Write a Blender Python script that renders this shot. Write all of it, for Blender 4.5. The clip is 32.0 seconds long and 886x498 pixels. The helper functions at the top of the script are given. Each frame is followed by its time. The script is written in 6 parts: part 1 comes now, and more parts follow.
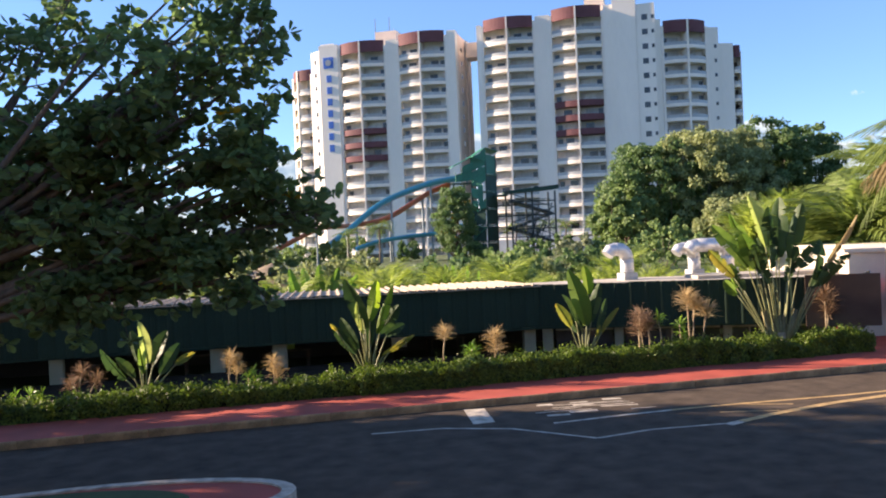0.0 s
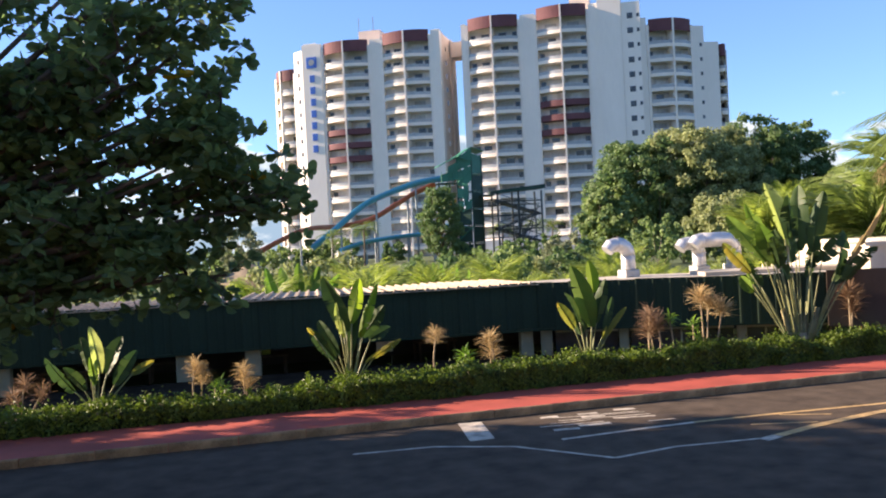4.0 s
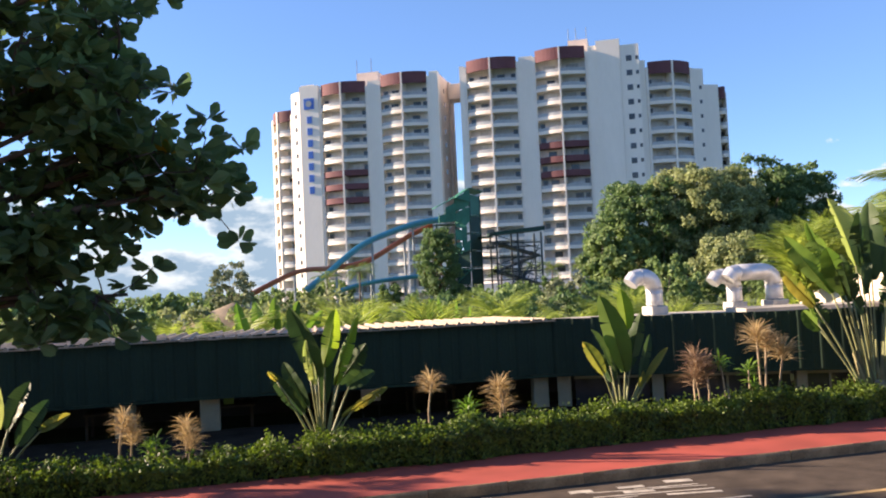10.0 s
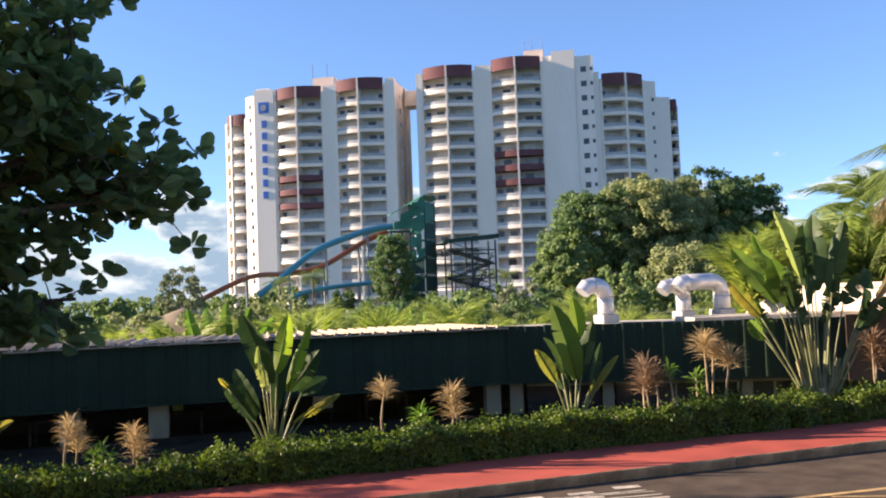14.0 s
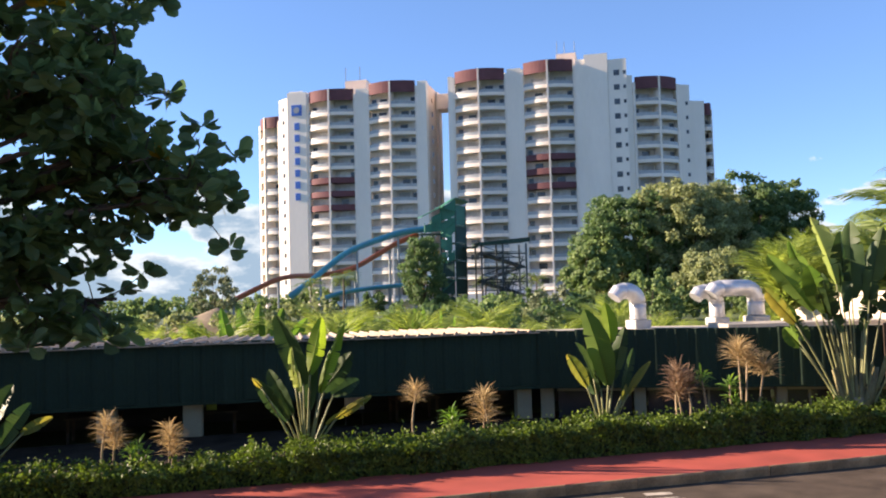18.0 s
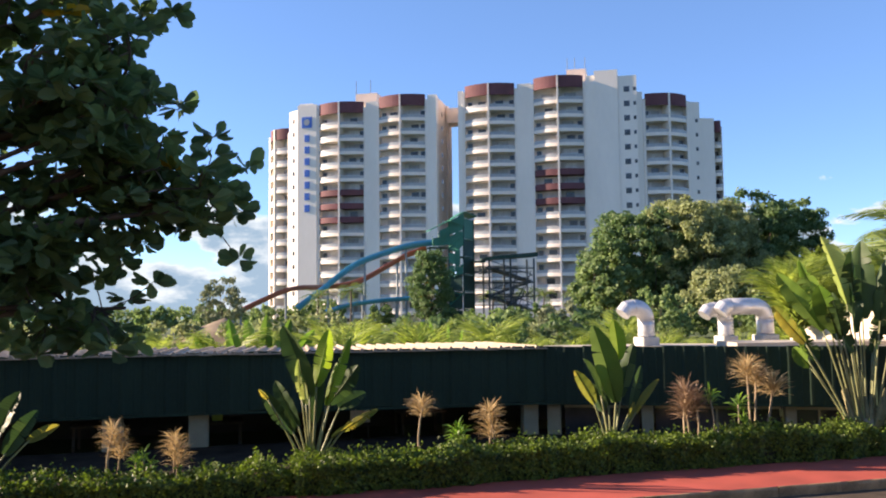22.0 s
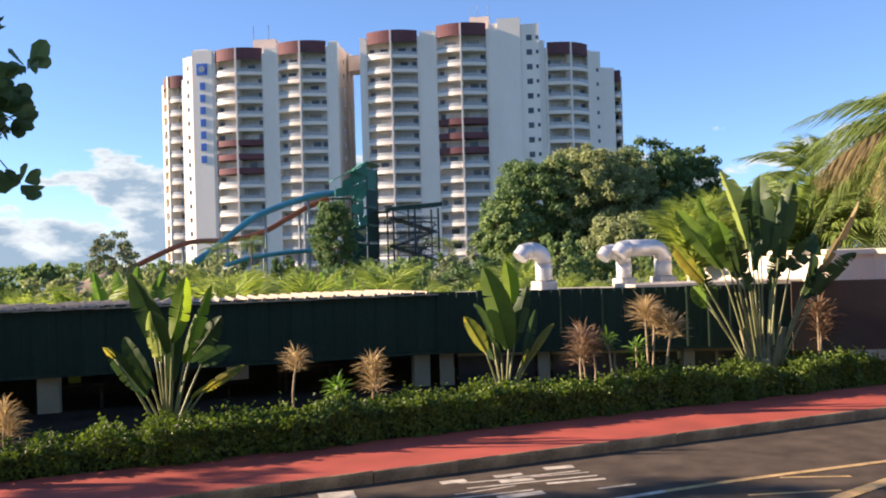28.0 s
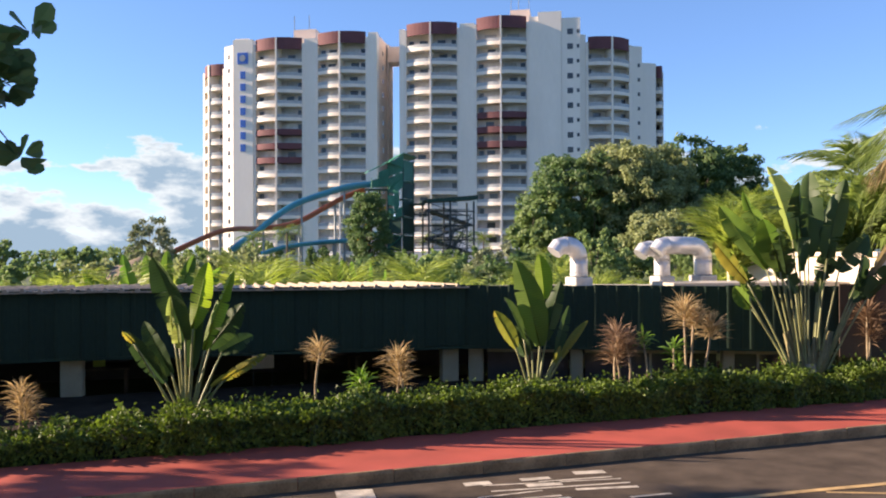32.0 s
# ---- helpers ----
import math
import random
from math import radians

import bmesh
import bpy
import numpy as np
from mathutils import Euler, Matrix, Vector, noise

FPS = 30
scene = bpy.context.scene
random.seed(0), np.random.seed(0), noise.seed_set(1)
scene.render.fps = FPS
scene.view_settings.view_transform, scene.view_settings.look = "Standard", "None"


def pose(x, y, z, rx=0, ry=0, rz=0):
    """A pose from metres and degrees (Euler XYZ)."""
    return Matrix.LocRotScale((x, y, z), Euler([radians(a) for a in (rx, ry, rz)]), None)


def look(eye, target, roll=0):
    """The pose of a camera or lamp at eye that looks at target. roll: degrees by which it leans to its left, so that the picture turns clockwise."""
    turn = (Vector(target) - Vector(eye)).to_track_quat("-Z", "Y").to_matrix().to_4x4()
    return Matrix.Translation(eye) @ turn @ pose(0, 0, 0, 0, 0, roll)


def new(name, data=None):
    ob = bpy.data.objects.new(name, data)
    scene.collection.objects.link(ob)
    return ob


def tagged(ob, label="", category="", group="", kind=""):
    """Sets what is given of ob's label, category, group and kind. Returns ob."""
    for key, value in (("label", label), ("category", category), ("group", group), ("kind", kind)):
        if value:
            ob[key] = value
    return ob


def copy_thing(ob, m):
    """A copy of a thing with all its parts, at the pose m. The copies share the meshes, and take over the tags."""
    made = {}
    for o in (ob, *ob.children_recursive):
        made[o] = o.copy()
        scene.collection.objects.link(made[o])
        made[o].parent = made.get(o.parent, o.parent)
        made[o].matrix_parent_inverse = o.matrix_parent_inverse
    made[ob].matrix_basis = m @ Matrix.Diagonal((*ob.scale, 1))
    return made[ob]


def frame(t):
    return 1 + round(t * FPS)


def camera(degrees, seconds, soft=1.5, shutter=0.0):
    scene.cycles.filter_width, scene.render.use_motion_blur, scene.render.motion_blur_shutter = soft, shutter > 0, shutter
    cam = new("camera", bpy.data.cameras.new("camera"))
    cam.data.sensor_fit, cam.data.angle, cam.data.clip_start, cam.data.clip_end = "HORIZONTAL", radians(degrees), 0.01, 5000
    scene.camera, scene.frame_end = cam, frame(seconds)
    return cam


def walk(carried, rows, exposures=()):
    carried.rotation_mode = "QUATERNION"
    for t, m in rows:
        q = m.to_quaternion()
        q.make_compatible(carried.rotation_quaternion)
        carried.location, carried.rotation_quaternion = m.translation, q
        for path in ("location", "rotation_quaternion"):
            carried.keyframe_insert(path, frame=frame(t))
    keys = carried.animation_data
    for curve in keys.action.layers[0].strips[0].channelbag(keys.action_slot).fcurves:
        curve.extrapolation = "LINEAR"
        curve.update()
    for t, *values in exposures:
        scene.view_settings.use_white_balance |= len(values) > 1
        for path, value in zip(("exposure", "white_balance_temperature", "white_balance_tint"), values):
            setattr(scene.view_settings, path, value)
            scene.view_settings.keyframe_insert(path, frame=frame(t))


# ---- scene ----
cam = camera(55.75, 32.0, soft=2.0)
PATH = [
    (0, (0.198, 0.844, 3.028), (2.479, 10.580, 2.931), -2.54),
    (0.5, (0.248, 1.001, 3.020), (2.214, 10.805, 3.071), -2.10),
    (1, (0.205, 1.202, 2.997), (2.195, 11.002, 2.940), -3.62),
    (1.5, (0.212, 1.333, 2.980), (2.518, 11.062, 2.812), -4.73),
    (2, (0.281, 1.561, 2.966), (2.818, 11.233, 2.897), -4.10),
    (2.5, (0.273, 1.717, 2.942), (3.064, 11.318, 2.756), -4.10),
    (3, (0.341, 2.018, 2.899), (3.223, 11.588, 2.580), -2.71),
    (3.5, (0.444, 2.325, 2.885), (2.935, 12.007, 2.676), -2.34),
    (5.5, (0.711, 3.418, 2.754), (3.230, 13.091, 3.048), -4.16),
    (6, (0.809, 3.842, 2.705), (2.987, 13.591, 3.155), -3.34),
    (6.5, (0.817, 4.190, 2.674), (2.703, 13.995, 3.220), -3.23),
    (7, (0.873, 4.479, 2.624), (2.268, 14.359, 3.288), -0.08),
    (7.5, (0.941, 4.782, 2.573), (2.743, 14.610, 2.979), -0.43),
    (8, (1.066, 5.030, 2.588), (3.988, 14.593, 2.643), -2.79),
    (8.5, (1.168, 5.240, 2.568), (4.361, 14.714, 2.755), -3.06),
    (9, (1.236, 5.500, 2.567), (4.764, 14.847, 3.011), -2.89),
    (9.5, (1.238, 5.534, 2.552), (4.394, 15.008, 3.077), -2.03),
    (10, (1.255, 5.590, 2.546), (3.759, 15.262, 2.990), -2.67),
    (10.5, (1.261, 5.557, 2.526), (3.811, 15.225, 2.686), -3.11),
    (11, (1.252, 5.549, 2.521), (4.000, 15.164, 2.483), -2.93),
    (11.5, (1.238, 5.571, 2.535), (4.067, 15.162, 2.480), -2.17),
    (12, (1.228, 5.556, 2.536), (4.065, 15.145, 2.566), -0.96),
    (12.5, (1.214, 5.525, 2.529), (4.054, 15.112, 2.717), -0.10),
    (13, (1.235, 5.568, 2.547), (4.113, 15.138, 2.917), -1.43),
    (13.5, (1.238, 5.564, 2.542), (4.149, 15.120, 3.005), -2.11),
    (14, (1.242, 5.557, 2.551), (4.271, 15.074, 3.054), -2.16),
    (14.5, (1.247, 5.569, 2.551), (4.287, 15.083, 3.038), -2.85),
    (16.5, (1.208, 5.504, 2.562), (4.136, 15.060, 2.893), -2.73),
    (17, (1.216, 5.549, 2.569), (4.095, 15.106, 3.165), -1.75),
    (17.5, (1.202, 5.532, 2.558), (4.024, 15.109, 3.130), -1.48),
    (18, (1.200, 5.522, 2.559), (3.882, 15.140, 3.109), -1.53),
    (18.5, (1.168, 5.523, 2.551), (3.583, 15.211, 3.110), -0.96),
    (19, (1.194, 5.530, 2.542), (3.720, 15.195, 3.001), -0.79),
    (19.5, (1.206, 5.541, 2.552), (3.981, 15.139, 2.965), -1.38),
    (20, (1.181, 5.513, 2.571), (3.916, 15.108, 3.235), -1.53),
    (20.5, (1.184, 5.558, 2.577), (3.719, 15.193, 3.434), -0.79),
    (21, (1.175, 5.540, 2.568), (3.582, 15.208, 3.427), -0.44),
    (21.5, (1.180, 5.546, 2.564), (3.591, 15.220, 3.341), -0.32),
    (22, (1.189, 5.540, 2.563), (3.782, 15.172, 3.277), -0.64),
    (22.5, (1.207, 5.541, 2.562), (4.027, 15.111, 3.242), -0.76),
    (23, (1.234, 5.515, 2.564), (4.061, 15.081, 3.262), -0.99),
    (23.5, (1.287, 5.542, 2.555), (4.048, 15.127, 3.267), -0.78),
    (24, (1.289, 5.599, 2.544), (4.201, 15.143, 3.194), -0.54),
    (24.5, (1.283, 5.673, 2.520), (4.320, 15.188, 3.015), -1.01),
    (26.5, (1.603, 6.259, 2.469), (4.112, 15.938, 2.564), -1.18),
    (27, (1.732, 6.296, 2.464), (4.503, 15.904, 2.504), -0.66),
    (27.5, (1.810, 6.448, 2.440), (5.205, 15.854, 2.480), -2.15),
    (28, (1.917, 6.603, 2.426), (5.564, 15.914, 2.540), -1.68),
    (28.5, (2.041, 6.711, 2.404), (5.618, 16.049, 2.360), -1.83),
    (29, (2.095, 6.879, 2.387), (6.035, 16.069, 2.210), -2.20),
    (29.5, (2.107, 6.952, 2.380), (5.991, 16.167, 2.305), -0.39),
    (30, (2.124, 7.006, 2.398), (5.327, 16.478, 2.553), 0.13),
    (30.5, (2.158, 7.035, 2.420), (5.055, 16.599, 2.794), 0.04),
    (31, (2.124, 6.995, 2.404), (5.026, 16.558, 2.768), 0.52),
    (31.5, (2.113, 6.972, 2.392), (5.196, 16.482, 2.607), 0.47),
    (32, (2.126, 6.987, 2.393), (5.380, 16.443, 2.436), -0.21),
]
walk(cam, [(t, look(eye, target, roll)) for t, eye, target, roll in PATH], [(0, 1.86, 7350, 18), (4, 1.86, 7350, 18), (7, 1.78, 7350, 18), (24, 1.72, 7350, 18), (28, 1.66, 7350, 18), (32, 1.66, 7350, 18)])

# ---- world, sun and exposure ----
SUN_AZ, SUN_EL = radians(-65), radians(19.5)
world = bpy.data.worlds.new("sky_world")
scene.world = world
world.use_nodes = True
wn, wl = world.node_tree.nodes, world.node_tree.links
wn.clear()
w_out = wn.new("ShaderNodeOutputWorld")
w_bg = wn.new("ShaderNodeBackground")
w_sky = wn.new("ShaderNodeTexSky")
w_sky.sky_type = 'NISHITA'
w_sky.sun_disc = False
w_sky.sun_elevation, w_sky.sun_rotation = SUN_EL, SUN_AZ
w_sky.air_density, w_sky.dust_density, w_sky.ozone_density = 0.72, 0.05, 6.0
w_bg.inputs["Strength"].default_value = 0.113
# cumulus belt low over the horizon, all the way round
w_tc = wn.new("ShaderNodeTexCoord")
w_sep = wn.new("ShaderNodeSeparateXYZ")
w_map = wn.new("ShaderNodeMapping")
w_map.inputs["Scale"].default_value = (5.5, 5.5, 13.0)
w_map.inputs["Location"].default_value = (3.3, 0.4, 0.15)
w_n1 = wn.new("ShaderNodeTexNoise")
w_n1.inputs["Scale"].default_value, w_n1.inputs["Detail"].default_value = 1.3, 9.0
w_n1.inputs["Roughness"].default_value = 0.55
w_ramp = wn.new("ShaderNodeValToRGB")
w_ramp.color_ramp.elements[0].position, w_ramp.color_ramp.elements[1].position = 0.468, 0.498
w_low = wn.new("ShaderNodeMapRange")
w_low.inputs["From Min"].default_value, w_low.inputs["From Max"].default_value = 0.165, 0.095
w_low.inputs["To Min"].default_value, w_low.inputs["To Max"].default_value = -0.36, 0.05
w_mul = wn.new("ShaderNodeMath")
w_mul.operation = 'ADD'
w_n2 = wn.new("ShaderNodeTexNoise")
w_n2.inputs["Scale"].default_value, w_n2.inputs["Detail"].default_value = 2.4, 5.0
w_tone = wn.new("ShaderNodeValToRGB")
w_tone.color_ramp.elements[0].position, w_tone.color_ramp.elements[1].position = 0.50, 0.57
w_tone.color_ramp.elements[0].color = (2.3, 2.75, 3.1, 1)
w_tone.color_ramp.elements[1].color = (0.98, 1.52, 2.1, 1)
w_mix = wn.new("ShaderNodeMix")
w_mix.data_type = 'RGBA'
wl.new(w_tc.outputs["Generated"], w_sep.inputs[0])
wl.new(w_tc.outputs["Generated"], w_map.inputs["Vector"])
wl.new(w_map.outputs[0], w_n1.inputs["Vector"])
wl.new(w_map.outputs[0], w_n2.inputs["Vector"])
wl.new(w_sep.outputs["Z"], w_low.inputs["Value"])
wl.new(w_n1.outputs["Fac"], w_mul.inputs[0])
wl.new(w_low.outputs["Result"], w_mul.inputs[1])
wl.new(w_mul.outputs[0], w_ramp.inputs["Fac"])
w_soft = wn.new("ShaderNodeMath")
w_soft.operation = 'MULTIPLY_ADD'
w_soft.inputs[1].default_value = 0.12
wl.new(w_n2.outputs["Fac"], w_soft.inputs[0])
w_off = wn.new("ShaderNodeMath")
w_off.operation = 'SUBTRACT'
w_off.inputs[1].default_value = 0.06
wl.new(w_mul.outputs[0], w_off.inputs[0])
wl.new(w_off.outputs[0], w_soft.inputs[2])
wl.new(w_soft.outputs[0], w_tone.inputs["Fac"])
wl.new(w_ramp.outputs["Color"], w_mix.inputs["Factor"])
# thin even haze evens out the clear sky
w_haze = wn.new("ShaderNodeMix")
w_haze.data_type = 'RGBA'
w_haze.inputs["Factor"].default_value = 0.38
w_haze.inputs["B"].default_value = (0.40, 0.90, 1.85, 1)
wl.new(w_sky.outputs["Color"], w_haze.inputs["A"])
wl.new(w_haze.outputs["Result"], w_mix.inputs["A"])
wl.new(w_tone.outputs["Color"], w_mix.inputs["B"])
wl.new(w_mix.outputs["Result"], w_bg.inputs["Color"])
wl.new(w_bg.outputs[0], w_out.inputs[0])

sun = new("sun", bpy.data.lights.new("sun", 'SUN'))
sun.data.energy, sun.data.angle, sun.data.color = 4.6, radians(0.6), (1.0, 0.86, 0.70)
SUN_DIR = Vector((math.sin(SUN_AZ) * math.cos(SUN_EL), math.cos(SUN_AZ) * math.cos(SUN_EL), math.sin(SUN_EL)))
sun.matrix_world = look(SUN_DIR * 100, (0, 0, 0))

# ---- materials ----
def mat(name, base, rough=0.7, metal=0.0, var=0.25, scale=4.0, fine=60.0, bump=0.15, bump_dist=0.01, rnd=0.0, translucent=0.0, second=None, spec=0.4, stretch=(1, 1, 1)):
    """Two scales of colour variation, fine relief, and a tone per object."""
    m = bpy.data.materials.new(name)
    m.use_nodes = True
    n, l = m.node_tree.nodes, m.node_tree.links
    n.clear()
    out = n.new("ShaderNodeOutputMaterial")
    b = n.new("ShaderNodeBsdfPrincipled")
    tc, mp = n.new("ShaderNodeTexCoord"), n.new("ShaderNodeMapping")
    mp.inputs["Scale"].default_value = stretch
    l.new(tc.outputs["Object"], mp.inputs["Vector"])
    n1, n2 = n.new("ShaderNodeTexNoise"), n.new("ShaderNodeTexNoise")
    n1.inputs["Scale"].default_value, n1.inputs["Detail"].default_value = scale, 6
    n2.inputs["Scale"].default_value, n2.inputs["Detail"].default_value = fine, 3
    for q in (n1, n2):
        l.new(mp.outputs[0], q.inputs["Vector"])
    r = n.new("ShaderNodeValToRGB")
    e = r.color_ramp.elements
    e[0].position, e[1].position = 0.28, 0.72
    dark = [c * (1 - var) for c in base]
    light = list(second) if second else [min(1, c * (1 + var)) for c in base]
    e[0].color, e[1].color = (*dark, 1), (*light, 1)
    add = n.new("ShaderNodeMath")
    add.operation = 'MULTIPLY_ADD'
    add.inputs[1].default_value = 0.35
    l.new(n2.outputs["Fac"], add.inputs[0])
    sub = n.new("ShaderNodeMath")
    sub.operation = 'SUBTRACT'
    sub.inputs[1].default_value = 0.175
    l.new(n1.outputs["Fac"], sub.inputs[0])
    l.new(sub.outputs[0], add.inputs[2])
    l.new(add.outputs[0], r.inputs["Fac"])
    col = r.outputs["Color"]
    if rnd:
        oi, hs, mr = n.new("ShaderNodeObjectInfo"), n.new("ShaderNodeHueSaturation"), n.new("ShaderNodeMapRange")
        mr.inputs["To Min"].default_value, mr.inputs["To Max"].default_value = 1 - rnd, 1 + rnd
        l.new(oi.outputs["Random"], mr.inputs["Value"])
        l.new(mr.outputs[0], hs.inputs["Value"])
        l.new(col, hs.inputs["Color"])
        col = hs.outputs["Color"]
    l.new(col, b.inputs["Base Color"])
    b.inputs["Roughness"].default_value, b.inputs["Metallic"].default_value = rough, metal
    b.inputs["Specular IOR Level"].default_value = spec
    if bump:
        bp = n.new("ShaderNodeBump")
        bp.inputs["Strength"].default_value, bp.inputs["Distance"].default_value = bump, bump_dist
        l.new(n2.outputs["Fac"], bp.inputs["Height"])
        l.new(bp.outputs[0], b.inputs["Normal"])
    shader = b.outputs[0]
    if translucent:
        tr, mx = n.new("ShaderNodeBsdfTranslucent"), n.new("ShaderNodeMixShader")
        mx.inputs[0].default_value = translucent
        l.new(col, tr.inputs["Color"])
        l.new(shader, mx.inputs[1])
        l.new(tr.outputs[0], mx.inputs[2])
        shader = mx.outputs[0]
    l.new(shader, out.inputs[0])
    return m


def leaf_mat(name, dark, light, trans=0.35, rough=0.45, scale=1.5, veins=0.0):
    """Foliage: the tone differs from leaf to leaf and light shines through."""
    m = bpy.data.materials.new(name)
    m.use_nodes = True
    n, l = m.node_tree.nodes, m.node_tree.links
    n.clear()
    out, b = n.new("ShaderNodeOutputMaterial"), n.new("ShaderNodeBsdfPrincipled")
    g, r = n.new("ShaderNodeNewGeometry"), n.new("ShaderNodeValToRGB")
    tc, ns, mx1 = n.new("ShaderNodeTexCoord"), n.new("ShaderNodeTexNoise"), n.new("ShaderNodeMath")
    ns.inputs["Scale"].default_value = scale
    l.new(tc.outputs["Object"], ns.inputs["Vector"])
    mx1.operation = 'MULTIPLY_ADD'
    mx1.inputs[1].default_value = 0.55
    half = n.new("ShaderNodeMath")
    half.operation = 'MULTIPLY'
    half.inputs[1].default_value = 0.5
    l.new(ns.outputs["Fac"], half.inputs[0])
    l.new(g.outputs["Random Per Island"], mx1.inputs[0])
    l.new(half.outputs[0], mx1.inputs[2])
    e = r.color_ramp.elements
    e[0].position, e[1].position = 0.15, 0.85
    e[0].color, e[1].color = (*dark, 1), (*light, 1)
    l.new(mx1.outputs[0], r.inputs["Fac"])
    tone = r.outputs["Color"]
    if veins:
        wv, hv, mr = n.new("ShaderNodeTexWave"), n.new("ShaderNodeHueSaturation"), n.new("ShaderNodeMapRange")
        wv.bands_direction = 'Z'
        wv.inputs["Scale"].default_value, wv.inputs["Distortion"].default_value, wv.inputs["Detail"].default_value = 9.0, 3.5, 3.0
        mr.inputs["To Min"].default_value, mr.inputs["To Max"].default_value = 1 - veins, 1 + veins
        l.new(tc.outputs["Object"], wv.inputs["Vector"])
        l.new(wv.outputs["Fac"], mr.inputs["Value"])
        l.new(mr.outputs[0], hv.inputs["Value"])
        l.new(tone, hv.inputs["Color"])
        tone = hv.outputs["Color"]
        bp = n.new("ShaderNodeBump")
        bp.inputs["Strength"].default_value, bp.inputs["Distance"].default_value = 0.15, 0.006
        l.new(wv.outputs["Fac"], bp.inputs["Height"])
        l.new(bp.outputs[0], b.inputs["Normal"])
    l.new(tone, b.inputs["Base Color"])
    b.inputs["Roughness"].default_value, b.inputs["Specular IOR Level"].default_value = rough, 0.25
    tr, mx = n.new("ShaderNodeBsdfTranslucent"), n.new("ShaderNodeMixShader")
    bright = n.new("ShaderNodeHueSaturation")
    bright.inputs["Value"].default_value, bright.inputs["Saturation"].default_value = 1.5, 1.1
    l.new(tone, bright.inputs["Color"])
    l.new(bright.outputs[0], tr.inputs["Color"])
    mx.inputs[0].default_value = trans
    l.new(b.outputs[0], mx.inputs[1])
    l.new(tr.outputs[0], mx.inputs[2])
    l.new(mx.outputs[0], out.inputs[0])
    return m


